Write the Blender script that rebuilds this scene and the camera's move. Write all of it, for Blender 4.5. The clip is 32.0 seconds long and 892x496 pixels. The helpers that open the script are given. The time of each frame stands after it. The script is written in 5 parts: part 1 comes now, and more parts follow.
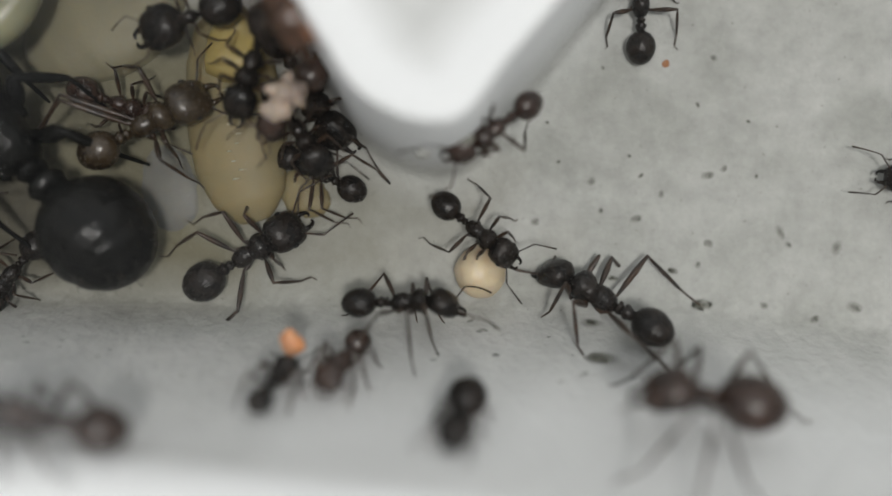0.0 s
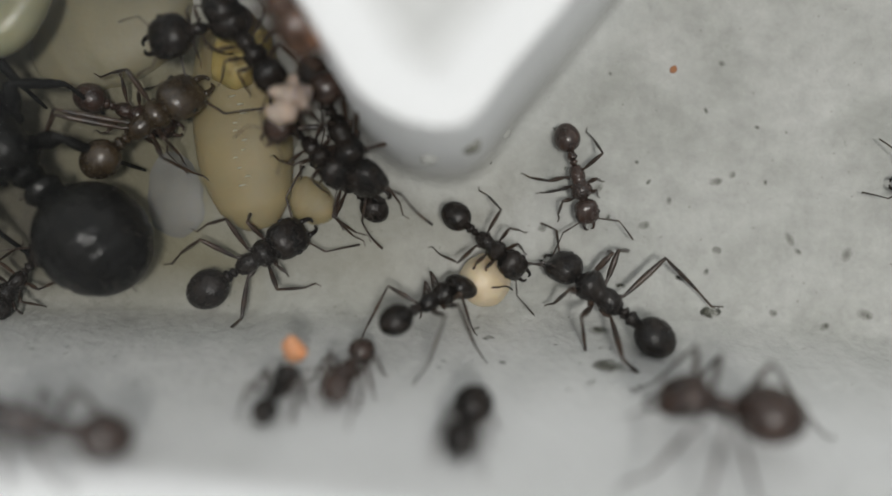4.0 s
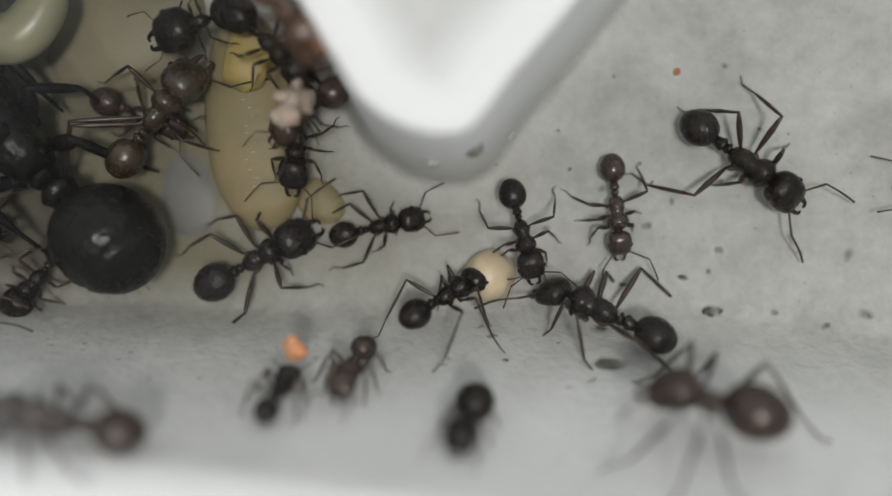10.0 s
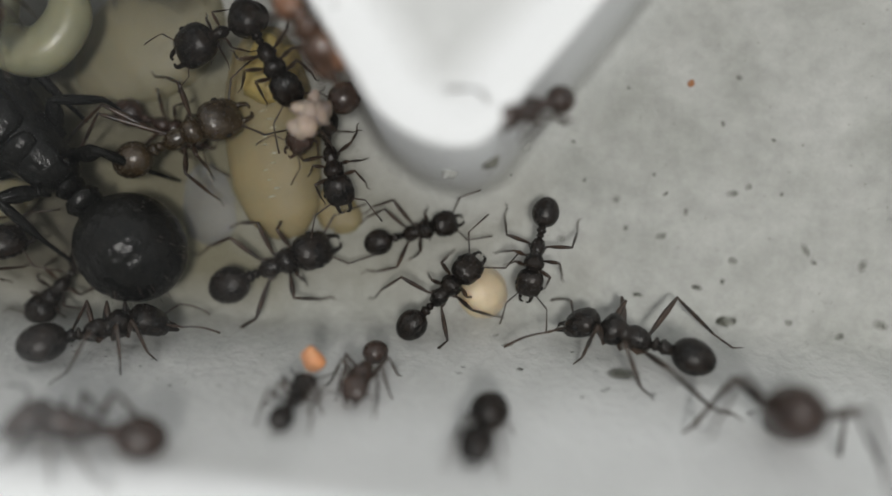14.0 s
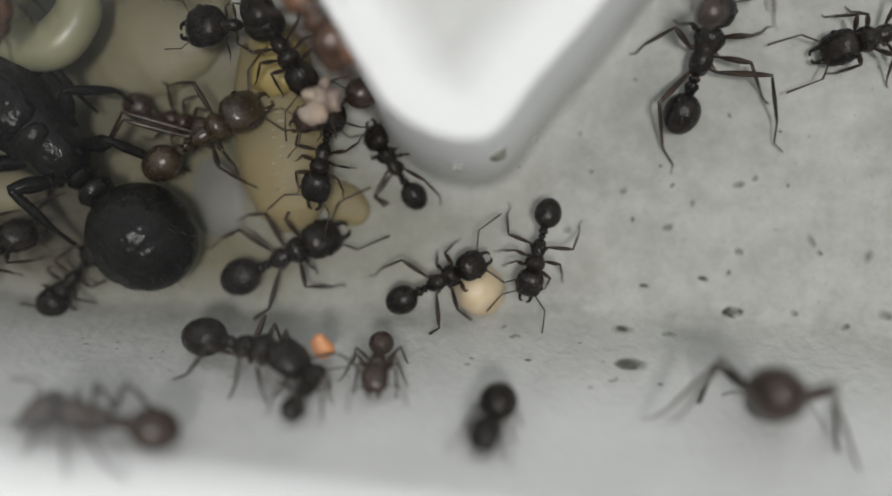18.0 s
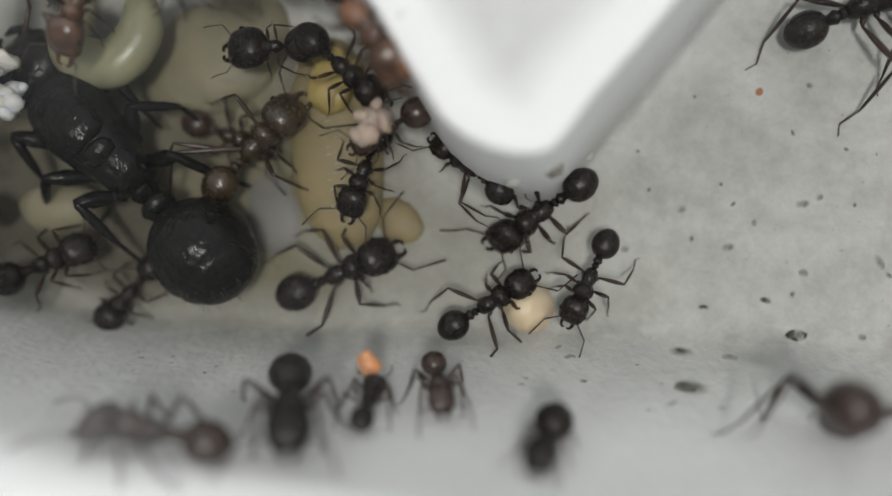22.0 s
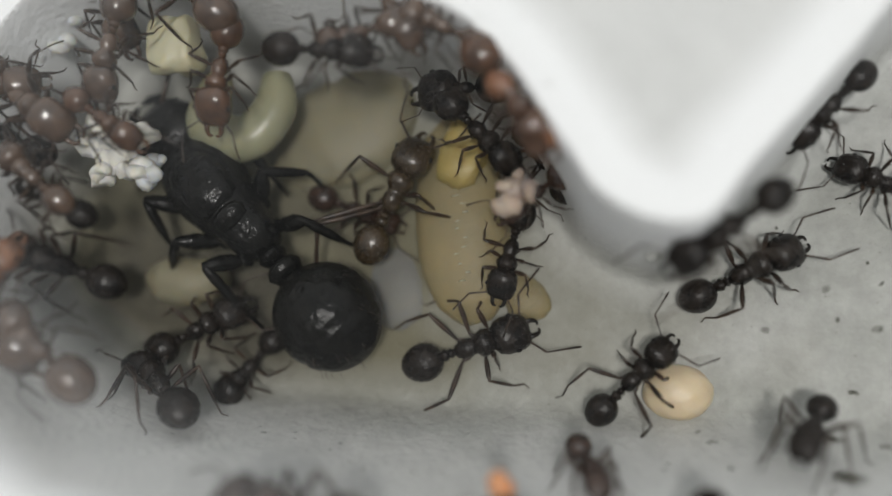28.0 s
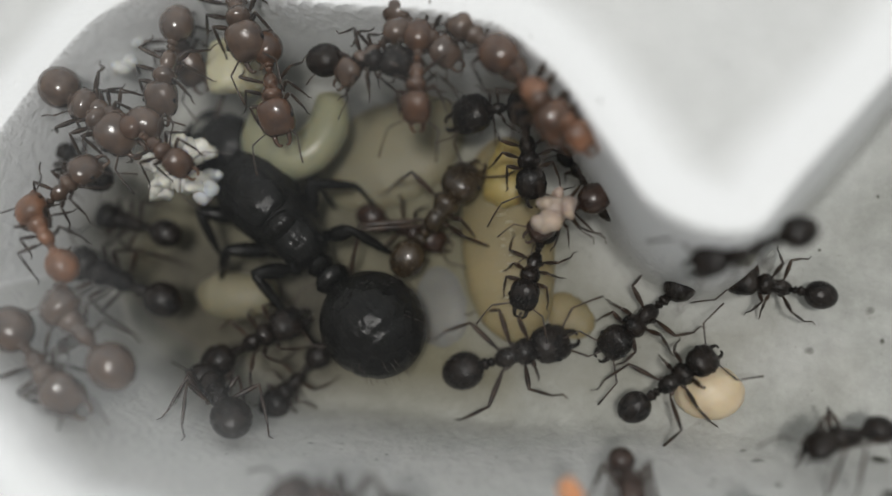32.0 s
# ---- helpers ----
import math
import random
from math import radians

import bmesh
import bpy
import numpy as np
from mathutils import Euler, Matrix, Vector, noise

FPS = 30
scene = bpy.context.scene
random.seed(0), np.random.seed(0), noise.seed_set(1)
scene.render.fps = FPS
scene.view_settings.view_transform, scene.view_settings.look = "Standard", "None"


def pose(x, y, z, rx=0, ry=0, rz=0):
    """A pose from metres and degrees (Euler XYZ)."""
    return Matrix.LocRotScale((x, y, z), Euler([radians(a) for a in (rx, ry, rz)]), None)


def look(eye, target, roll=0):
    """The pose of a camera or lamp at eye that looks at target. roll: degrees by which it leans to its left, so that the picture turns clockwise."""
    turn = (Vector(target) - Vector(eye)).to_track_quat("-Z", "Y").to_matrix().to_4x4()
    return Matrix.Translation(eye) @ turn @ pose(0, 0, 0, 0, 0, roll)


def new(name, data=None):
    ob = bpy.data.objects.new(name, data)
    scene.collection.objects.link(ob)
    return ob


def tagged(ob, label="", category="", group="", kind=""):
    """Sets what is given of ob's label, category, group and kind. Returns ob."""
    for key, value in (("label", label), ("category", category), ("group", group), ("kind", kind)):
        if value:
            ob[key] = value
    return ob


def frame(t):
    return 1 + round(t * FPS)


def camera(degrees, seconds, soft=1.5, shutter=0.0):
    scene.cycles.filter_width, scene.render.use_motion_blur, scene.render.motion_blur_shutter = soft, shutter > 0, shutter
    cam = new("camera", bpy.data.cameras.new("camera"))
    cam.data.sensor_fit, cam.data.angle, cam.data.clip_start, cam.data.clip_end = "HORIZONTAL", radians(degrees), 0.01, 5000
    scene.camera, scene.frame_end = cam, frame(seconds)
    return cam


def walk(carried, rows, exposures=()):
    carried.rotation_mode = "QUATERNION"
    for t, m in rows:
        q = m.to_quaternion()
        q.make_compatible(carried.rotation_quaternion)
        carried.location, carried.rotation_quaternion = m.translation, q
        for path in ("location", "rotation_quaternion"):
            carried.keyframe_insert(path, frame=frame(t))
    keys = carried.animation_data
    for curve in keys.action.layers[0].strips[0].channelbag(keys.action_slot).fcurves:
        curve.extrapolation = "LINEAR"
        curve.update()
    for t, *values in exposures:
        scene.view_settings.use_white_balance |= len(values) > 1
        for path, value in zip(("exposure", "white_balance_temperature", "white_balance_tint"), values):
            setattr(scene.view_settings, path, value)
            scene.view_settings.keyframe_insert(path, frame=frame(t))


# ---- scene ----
MM = 0.001
TILT = radians(20)          # the nest leans back, the camera looks down on it
NEST = Matrix.Translation((0, 0, 0.06)) @ Matrix(((1, 0, 0, 0), (0, math.sin(TILT), -math.cos(TILT), 0), (0, math.cos(TILT), math.sin(TILT), 0), (0, 0, 0, 1)))


def nest_view(u, v, w, yaw, pitch, roll):
    """A camera pose from nest millimetres and degrees."""
    turn = Matrix.Rotation(radians(yaw), 4, "Y") @ Matrix.Rotation(radians(pitch), 4, "X") @ Matrix.Rotation(radians(roll), 4, "Z")
    return NEST @ Matrix.Translation((u * MM, v * MM, w * MM)) @ turn


# ---- camera ----
cam = camera(55.0, 32.0, soft=1.6)
cam.data.dof.use_dof = True
cam.data.dof.focus_distance = 0.0406
cam.data.dof.aperture_fstop = 11.0
walk(cam, [(0, nest_view(0.00, -0.00, 42.00, 0.01, -0.00, -0.01)),
           (0.5, nest_view(0.11, -0.16, 42.02, -0.01, -0.11, -0.01)),
           (1, nest_view(0.18, -0.09, 42.03, 0.27, 0.01, -0.08)),
           (1.5, nest_view(0.18, -0.08, 42.09, 0.24, -0.01, 0.04)),
           (2, nest_view(0.14, 0.01, 41.92, 0.65, 0.12, 0.03)),
           (2.5, nest_view(0.15, 0.08, 41.82, 0.59, 0.26, 0.04)),
           (3, nest_view(0.16, 0.07, 41.73, 0.55, 0.34, 0.06)),
           (3.5, nest_view(0.11, 0.02, 41.75, 0.58, 0.46, -0.00)),
           (5.5, nest_view(0.14, 0.03, 41.94, 0.67, 0.12, 0.11)),
           (6, nest_view(0.25, 0.12, 41.81, 0.69, -0.05, 0.14)),
           (6.5, nest_view(0.20, 0.04, 41.46, 0.87, 0.67, 0.04)),
           (7, nest_view(0.51, -0.03, 41.04, 1.20, 0.58, 0.03)),
           (7.5, nest_view(0.75, 0.05, 41.04, 1.74, 1.06, 0.01)),
           (8, nest_view(0.69, 0.05, 41.52, 2.03, 1.02, 0.01)),
           (8.5, nest_view(0.38, 0.08, 42.11, 1.53, 0.82, 0.06)),
           (9, nest_view(0.56, 0.30, 42.41, 1.83, 0.42, 0.13)),
           (9.5, nest_view(0.67, 0.38, 42.54, 1.78, 0.24, 0.14)),
           (10, nest_view(0.87, 0.43, 42.69, 1.99, -0.16, 0.10)),
           (10.5, nest_view(0.84, 0.48, 43.00, 2.30, 0.32, 0.06)),
           (11, nest_view(0.85, 0.58, 42.98, 2.73, 0.20, 0.12)),
           (11.5, nest_view(0.97, 0.69, 42.82, 3.12, 0.45, 0.29)),
           (12, nest_view(1.00, 0.71, 42.71, 3.43, 0.39, 0.35)),
           (12.5, nest_view(0.99, 0.65, 42.66, 3.42, 0.38, 0.31)),
           (13, nest_view(0.86, 0.62, 42.50, 3.20, 0.65, 0.19)),
           (13.5, nest_view(0.90, 0.82, 42.80, 3.48, 0.53, 0.35)),
           (14, nest_view(0.89, 0.81, 43.21, 3.04, -0.04, 0.31)),
           (14.5, nest_view(0.76, 0.89, 43.18, 3.25, 0.03, 0.23)),
           (16.5, nest_view(0.73, 0.86, 43.14, 3.35, 0.17, 0.38)),
           (17, nest_view(0.65, 0.93, 43.34, 3.29, 0.16, 0.25)),
           (17.5, nest_view(0.67, 0.89, 43.45, 3.02, -0.38, 0.16)),
           (18, nest_view(0.69, 0.82, 43.48, 3.27, -0.58, 0.11)),
           (18.5, nest_view(0.71, 0.69, 43.52, 3.46, 0.01, 0.11)),
           (19, nest_view(0.65, 0.56, 43.42, 3.58, 0.47, -0.02)),
           (19.5, nest_view(0.59, 0.67, 43.63, 3.50, 0.11, 0.08)),
           (20, nest_view(0.51, 0.71, 43.77, 3.77, 0.16, 0.06)),
           (20.5, nest_view(0.40, 0.58, 43.81, 3.90, 0.50, 0.01)),
           (21, nest_view(0.61, 0.23, 43.48, 5.23, 1.35, 0.17)),
           (21.5, nest_view(0.47, 0.37, 43.29, 6.19, 1.74, 0.55)),
           (22, nest_view(0.34, 0.32, 43.06, 6.45, 1.26, 0.66)),
           (22.5, nest_view(0.08, 0.38, 42.33, 8.10, 1.46, 0.77)),
           (23, nest_view(-0.14, 0.34, 41.69, 10.05, 2.18, 1.00)),
           (23.5, nest_view(-0.66, 0.46, 41.73, 10.03, 2.25, 1.10)),
           (24, nest_view(-0.93, 0.53, 41.32, 10.77, 2.55, 1.28)),
           (24.5, nest_view(-0.89, 0.47, 40.71, 12.46, 3.58, 1.53)),
           (25, nest_view(-0.52, 0.29, 40.40, 13.93, 3.57, 1.65)),
           (25.5, nest_view(-0.87, 0.10, 40.62, 13.61, 4.24, 1.67)),
           (27.5, nest_view(-2.93, -0.47, 42.33, 10.65, 7.49, 1.80)),
           (28, nest_view(-3.32, -0.79, 42.53, 10.29, 7.74, 1.79)),
           (28.5, nest_view(-3.81, -0.89, 42.75, 10.00, 8.31, 1.77)),
           (29, nest_view(-4.14, -1.08, 43.04, 10.61, 8.53, 1.81)),
           (29.5, nest_view(-4.27, -1.33, 43.25, 10.71, 8.54, 1.85)),
           (30, nest_view(-4.41, -1.55, 43.10, 10.49, 8.11, 2.03)),
           (30.5, nest_view(-4.45, -1.68, 42.97, 11.29, 9.86, 2.12)),
           (31, nest_view(-4.36, -2.00, 43.11, 11.43, 10.20, 2.31)),
           (31.5, nest_view(-4.38, -2.29, 43.34, 12.09, 10.92, 2.64)),
           (32, nest_view(-4.47, -2.60, 43.33, 11.72, 11.06, 2.93))],
     exposures=[(0, 0.0), (20, -0.02), (24, 0.12), (28, 0.06), (32, 0.02)])

# ---- light: a grey room and one bright lamp in front of the nest ----
world = bpy.data.worlds.new("room")
scene.world = world
world.use_nodes = True
wt = world.node_tree
back = wt.nodes["Background"]
# unseen room light, made brighter overhead to lift the floor, dimmer below
way, split, rise, tone = (wt.nodes.new("ShaderNode" + k) for k in ("TexCoord", "SeparateXYZ", "MapRange", "Mix"))
tone.data_type = "RGBA"
rise.inputs["From Min"].default_value, rise.inputs["From Max"].default_value = -0.5, 0.9
wt.links.new(way.outputs["Generated"], split.inputs[0])
wt.links.new(split.outputs["Z"], rise.inputs["Value"])
wt.links.new(rise.outputs[0], tone.inputs["Factor"])
tone.inputs["A"].default_value, tone.inputs["B"].default_value = (0.36, 0.36, 0.35, 1), (2.22, 2.25, 2.23, 1)
wt.links.new(tone.outputs["Result"], back.inputs["Color"])
back.inputs["Strength"].default_value = 0.36
lamp = new("front_lamp", bpy.data.lights.new("front_lamp", "AREA"))
lamp.data.shape, lamp.data.size = "DISK", 0.036
lamp.data.energy, lamp.data.color = 0.335, (1.0, 0.978, 0.94)
lamp.matrix_world = look(NEST @ Vector((0.022, -0.022, 0.25)), NEST @ Vector((0, 0, 0)))
tagged(lamp, "small round lamp in front of the nest", "lamp")


# ---- materials ----
def material(name, colour, rough=0.5, scale=800.0, amount=0.25, bump=0.15, second=None, spec=0.5, coat=0.0, sss=0.0, fine=4000.0, depth=0.00005, streak=None):
    """A surface with large and fine variation; scales are per metre."""
    m = bpy.data.materials.new(name)
    m.use_nodes = True
    nt = m.node_tree
    bs = nt.nodes["Principled BSDF"]
    co = nt.nodes.new("ShaderNodeTexCoord")
    rnd = nt.nodes.new("ShaderNodeObjectInfo")
    add = nt.nodes.new("ShaderNodeVectorMath")
    add.operation = "ADD"
    nt.links.new(co.outputs["Object"], add.inputs[0])
    nt.links.new(rnd.outputs["Random"], add.inputs[1])
    n1, n2 = nt.nodes.new("ShaderNodeTexNoise"), nt.nodes.new("ShaderNodeTexNoise")
    for n, s in ((n1, scale), (n2, fine)):
        n.inputs["Scale"].default_value, n.inputs["Detail"].default_value = s, 4
        nt.links.new(add.outputs[0], n.inputs["Vector"])
    ramp = nt.nodes.new("ShaderNodeMapRange")
    ramp.inputs["From Min"].default_value, ramp.inputs["From Max"].default_value = 0.35, 0.65
    nt.links.new(n1.outputs["Fac"], ramp.inputs["Value"])
    mix = nt.nodes.new("ShaderNodeMix")
    mix.data_type = "RGBA"
    second = second or tuple(c * (1 - amount) for c in colour)
    mix.inputs["A"].default_value, mix.inputs["B"].default_value = (*colour, 1), (*second, 1)
    nt.links.new(ramp.outputs[0], mix.inputs["Factor"])
    nt.links.new(mix.outputs["Result"], bs.inputs["Base Color"])
    if streak:
        # fine pale hairs that lie along the body
        st, sn, sm, sx = (nt.nodes.new("ShaderNode" + k) for k in ("Mapping", "TexNoise", "MapRange", "Mix"))
        st.inputs["Scale"].default_value = (0.16, 1, 1)
        sn.inputs["Scale"].default_value, sn.inputs["Detail"].default_value = 11000, 2
        sm.inputs["From Min"].default_value, sm.inputs["From Max"].default_value, sm.inputs["To Max"].default_value = 0.56, 0.72, 0.8
        sx.data_type = "RGBA"
        sx.inputs["B"].default_value = (*streak, 1)
        nt.links.new(add.outputs[0], st.inputs["Vector"])
        nt.links.new(st.outputs[0], sn.inputs["Vector"])
        nt.links.new(sn.outputs["Fac"], sm.inputs["Value"])
        nt.links.new(sm.outputs[0], sx.inputs["Factor"])
        nt.links.new(mix.outputs["Result"], sx.inputs["A"])
        nt.links.new(sx.outputs["Result"], bs.inputs["Base Color"])
    rr = nt.nodes.new("ShaderNodeMapRange")
    rr.inputs["To Min"].default_value, rr.inputs["To Max"].default_value = rough * 0.8, min(1, rough * 1.2)
    nt.links.new(n2.outputs["Fac"], rr.inputs["Value"])
    nt.links.new(rr.outputs[0], bs.inputs["Roughness"])
    bs.inputs["Specular IOR Level"].default_value = spec
    bs.inputs["Coat Weight"].default_value = coat
    if sss:
        bs.inputs["Subsurface Weight"].default_value = sss
        bs.inputs["Subsurface Scale"].default_value = 0.0012
        bs.inputs["Subsurface Radius"].default_value = (1.0, 0.7, 0.35)
    b = nt.nodes.new("ShaderNodeBump")
    b.inputs["Strength"].default_value, b.inputs["Distance"].default_value = bump, depth
    nt.links.new(n2.outputs["Fac"], b.inputs["Height"])
    nt.links.new(b.outputs["Normal"], bs.inputs["Normal"])
    return m


def plaster_material():
    """Grey plaster in the chamber, white on the rim; the mesh masks also paint in light and shade."""
    m = material("plaster", (0.318, 0.324, 0.302), 0.75, 260, 0.0, 0.8, (0.408, 0.412, 0.392), 0.3, fine=2600, depth=0.00011)
    nt = m.node_tree
    bs = nt.nodes["Principled BSDF"]
    old = bs.inputs["Base Color"].links[0].from_socket
    # whiteness of dry plaster, with light painted in
    dry_lit = nt.nodes.new("ShaderNodeAttribute")
    dry_lit.attribute_name = "dry_lit"
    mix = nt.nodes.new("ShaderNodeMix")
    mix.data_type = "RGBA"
    nt.links.new(dry_lit.outputs["Fac"], mix.inputs["Factor"])
    damp_dim = nt.nodes.new("ShaderNodeAttribute")
    damp_dim.attribute_name = "damp_dim"
    damp_mix = nt.nodes.new("ShaderNodeMix")
    damp_mix.data_type = "RGBA"
    nt.links.new(damp_dim.outputs["Fac"], damp_mix.inputs["Factor"])
    # fine grains, darker and lighter
    co, grain, span, tint = (nt.nodes.new("ShaderNode" + k) for k in ("TexCoord", "TexNoise", "MapRange", "Mix"))
    tint.data_type, tint.blend_type = "RGBA", "MULTIPLY"
    tint.inputs["Factor"].default_value = 1.0
    grain.inputs["Scale"].default_value, grain.inputs["Detail"].default_value, grain.inputs["Roughness"].default_value = 900, 8, 0.72
    nt.links.new(co.outputs["Object"], grain.inputs["Vector"])
    nt.links.new(grain.outputs["Fac"], span.inputs["Value"])
    span.inputs["From Min"].default_value, span.inputs["From Max"].default_value = 0.33, 0.67
    span.inputs["To Min"].default_value, span.inputs["To Max"].default_value = 0.87, 1.12
    nt.links.new(old, tint.inputs["A"])
    nt.links.new(span.outputs[0], tint.inputs["B"])
    old = tint.outputs["Result"]
    nt.links.new(old, damp_mix.inputs["A"])
    # olive damp stain, darkened further for the dimmer left side
    damp_mix.inputs["B"].default_value = (0.162, 0.150, 0.100, 1)
    # shade around the queen, painted as darker brown plaster
    shade_mask, shade_mix, patch, keep = (nt.nodes.new("ShaderNode" + k) for k in ("Attribute", "Mix", "MapRange", "Math"))
    shade_mask.attribute_name, shade_mix.data_type, keep.operation = "queen_shade", "RGBA", "MULTIPLY"
    patch.inputs["From Min"].default_value, patch.inputs["From Max"].default_value = 0.3, 0.6
    patch.inputs["To Min"].default_value, patch.inputs["To Max"].default_value = 0.7, 1.0
    nt.links.new(grain.outputs["Fac"], patch.inputs["Value"])
    nt.links.new(patch.outputs[0], keep.inputs[0])
    nt.links.new(shade_mask.outputs["Fac"], keep.inputs[1])
    nt.links.new(keep.outputs[0], shade_mix.inputs["Factor"])
    nt.links.new(damp_mix.outputs["Result"], shade_mix.inputs["A"])
    shade_mix.inputs["B"].default_value = (0.070, 0.064, 0.048, 1)
    nt.links.new(shade_mix.outputs["Result"], mix.inputs["A"])
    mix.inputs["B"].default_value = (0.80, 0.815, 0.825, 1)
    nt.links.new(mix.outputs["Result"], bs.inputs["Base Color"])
    return m


def glass_material():
    m = bpy.data.materials.new("cover_glass")
    m.use_nodes = True
    nt = m.node_tree
    nt.nodes.remove(nt.nodes["Principled BSDF"])
    out = nt.nodes["Material Output"]
    clear, gloss, mix, fr = (nt.nodes.new("ShaderNode" + k) for k in ("BsdfTransparent", "BsdfGlossy", "MixShader", "Fresnel"))
    gloss.inputs["Roughness"].default_value = 0.05
    fr.inputs["IOR"].default_value = 1.06
    nt.links.new(fr.outputs[0], mix.inputs["Fac"])
    nt.links.new(clear.outputs[0], mix.inputs[1])
    nt.links.new(gloss.outputs[0], mix.inputs[2])
    # a thin uneven film of breath and dirt
    film, blend, co, n, amount = (nt.nodes.new("ShaderNode" + k) for k in ("BsdfDiffuse", "MixShader", "TexCoord", "TexNoise", "MapRange"))
    film.inputs["Color"].default_value = (0.75, 0.78, 0.80, 1)
    n.inputs["Scale"].default_value, n.inputs["Detail"].default_value = 110, 5
    nt.links.new(co.outputs["Object"], n.inputs["Vector"])
    nt.links.new(n.outputs["Fac"], amount.inputs["Value"])
    amount.inputs["From Min"].default_value, amount.inputs["From Max"].default_value = 0.38, 0.72
    amount.inputs["To Min"].default_value, amount.inputs["To Max"].default_value = 0.0012, 0.0085
    place, across, mist, total = (nt.nodes.new("ShaderNode" + k) for k in ("SeparateXYZ", "Math", "MapRange", "Math"))
    nt.links.new(co.outputs["Object"], place.inputs[0])
    across.operation = "MULTIPLY_ADD"
    nt.links.new(place.outputs["X"], across.inputs[0])
    across.inputs[1].default_value = -0.5
    nt.links.new(place.outputs["Y"], across.inputs[2])
    mist.inputs["From Min"].default_value, mist.inputs["From Max"].default_value, mist.inputs["To Max"].default_value = 0.015, 0.028, 4.0
    nt.links.new(across.outputs[0], mist.inputs["Value"])
    # lower left: whitish veil of a reflection, put in as thicker film
    slant, glare_veil, plus, rest = (nt.nodes.new("ShaderNode" + k) for k in ("Math", "MapRange", "Math", "Math"))
    slant.operation = "MULTIPLY_ADD"
    slant.inputs[1].default_value = 0.6
    nt.links.new(place.outputs["X"], slant.inputs[0])
    nt.links.new(place.outputs["Y"], slant.inputs[2])
    glare_veil.inputs["From Min"].default_value, glare_veil.inputs["From Max"].default_value, glare_veil.inputs["To Max"].default_value = -0.0115, -0.0175, 13.0
    nt.links.new(slant.outputs[0], glare_veil.inputs["Value"])
    rest.inputs[1].default_value = 1.0
    nt.links.new(glare_veil.outputs[0], rest.inputs[0])
    nt.links.new(rest.outputs[0], plus.inputs[1])
    nt.links.new(mist.outputs[0], plus.inputs[0])
    total.operation = "MULTIPLY"
    nt.links.new(plus.outputs[0], total.inputs[0])
    nt.links.new(amount.outputs[0], total.inputs[1])
    nt.links.new(total.outputs[0], blend.inputs["Fac"])
    nt.links.new(mix.outputs[0], blend.inputs[1])
    nt.links.new(film.outputs[0], blend.inputs[2])
    nt.links.new(blend.outputs[0], out.inputs["Surface"])
    return m


PLASTER = plaster_material()
GLASS = glass_material()
JET = material("jet_chitin", (0.0045, 0.0047, 0.0045), 0.20, 700, 0.3, 0.8, (0.007, 0.0068, 0.006), 0.16, 0.0, fine=1500, depth=0.00022, streak=(0.016, 0.0155, 0.013))
TAN = material("tan_chitin", (0.085, 0.052, 0.034), 0.20, 1500, 0.3, 0.3, (0.045, 0.029, 0.021), 0.6, 0.3, fine=7000)
BLACK = material("black_chitin", (0.0055, 0.0050, 0.0045), 0.26, 1500, 0.3, 0.55, (0.014, 0.010, 0.0075), 0.24, 0.0, fine=4200, depth=0.00011, streak=(0.030, 0.025, 0.020))
BROWN = material("brown_chitin", (0.040, 0.021, 0.014), 0.26, 1500, 0.3, 0.4, (0.020, 0.012, 0.009), 0.5, 0.1, fine=6000, streak=(0.060, 0.043, 0.034))
AMBER = material("amber_chitin", (0.085, 0.040, 0.020), 0.20, 1200, 0.3, 0.3, (0.038, 0.020, 0.012), 0.5, 0.3, 0.15, fine=7000)
OLIVE = material("olive_chitin", (0.040, 0.026, 0.013), 0.26, 1200, 0.3, 0.5, (0.020, 0.014, 0.008), 0.5, 0.2, 0.1, fine=6000, streak=(0.070, 0.052, 0.030))
RUSTY = material("rusty_chitin", (0.19, 0.085, 0.042), 0.34, 1500, 0.3, 0.3, (0.085, 0.042, 0.024), 0.5, 0.2, fine=9000)
LEG = material("leg_chitin", (0.014, 0.010, 0.008), 0.35, 1500, 0.3, 0.2, (0.045, 0.026, 0.015), 0.45, fine=9000)
EYE = material("eye", (0.004, 0.004, 0.004), 0.15, 900, 0.1, 0.0)
LARVA = material("larva_skin", (0.235, 0.190, 0.098), 0.55, 400, 0.2, 0.2, (0.195, 0.165, 0.092), 0.35, 0.0, 0.5)
PALE_LARVA = material("pale_larva_skin", (0.25, 0.245, 0.155), 0.35, 500, 0.2, 0.2, (0.20, 0.20, 0.13), 0.4, 0.05, 0.5)
DULL = material("dull_larva_skin", (0.225, 0.205, 0.135), 0.5, 350, 0.2, 0.3, (0.19, 0.175, 0.118), 0.35, 0.0, 0.5)
WHITISH = material("whitish_larva_skin", (0.165, 0.163, 0.145), 0.5, 500, 0.2, 0.2, (0.14, 0.138, 0.122), 0.3, 0.0, 0.4)
PALE_LUMP = material("pale_lump", (0.60, 0.61, 0.60), 0.4, 900, 0.2, 0.2, (0.5, 0.5, 0.48), 0.4, 0.1, 0.4)
YELLOW = material("yellow_food", (0.36, 0.275, 0.09), 0.5, 700, 0.2, 0.4, (0.30, 0.235, 0.085), 0.5, 0.0, 0.4)
PALE_PUPA = material("pale_pupa", (0.44, 0.41, 0.28), 0.45, 600, 0.15, 0.2, (0.44, 0.42, 0.29), 0.4, 0.1, 0.4)
CREAM = material("cream_pupa", (0.60, 0.50, 0.345), 0.45, 600, 0.15, 0.2, (0.53, 0.43, 0.29), 0.5, 0.1, 0.4)
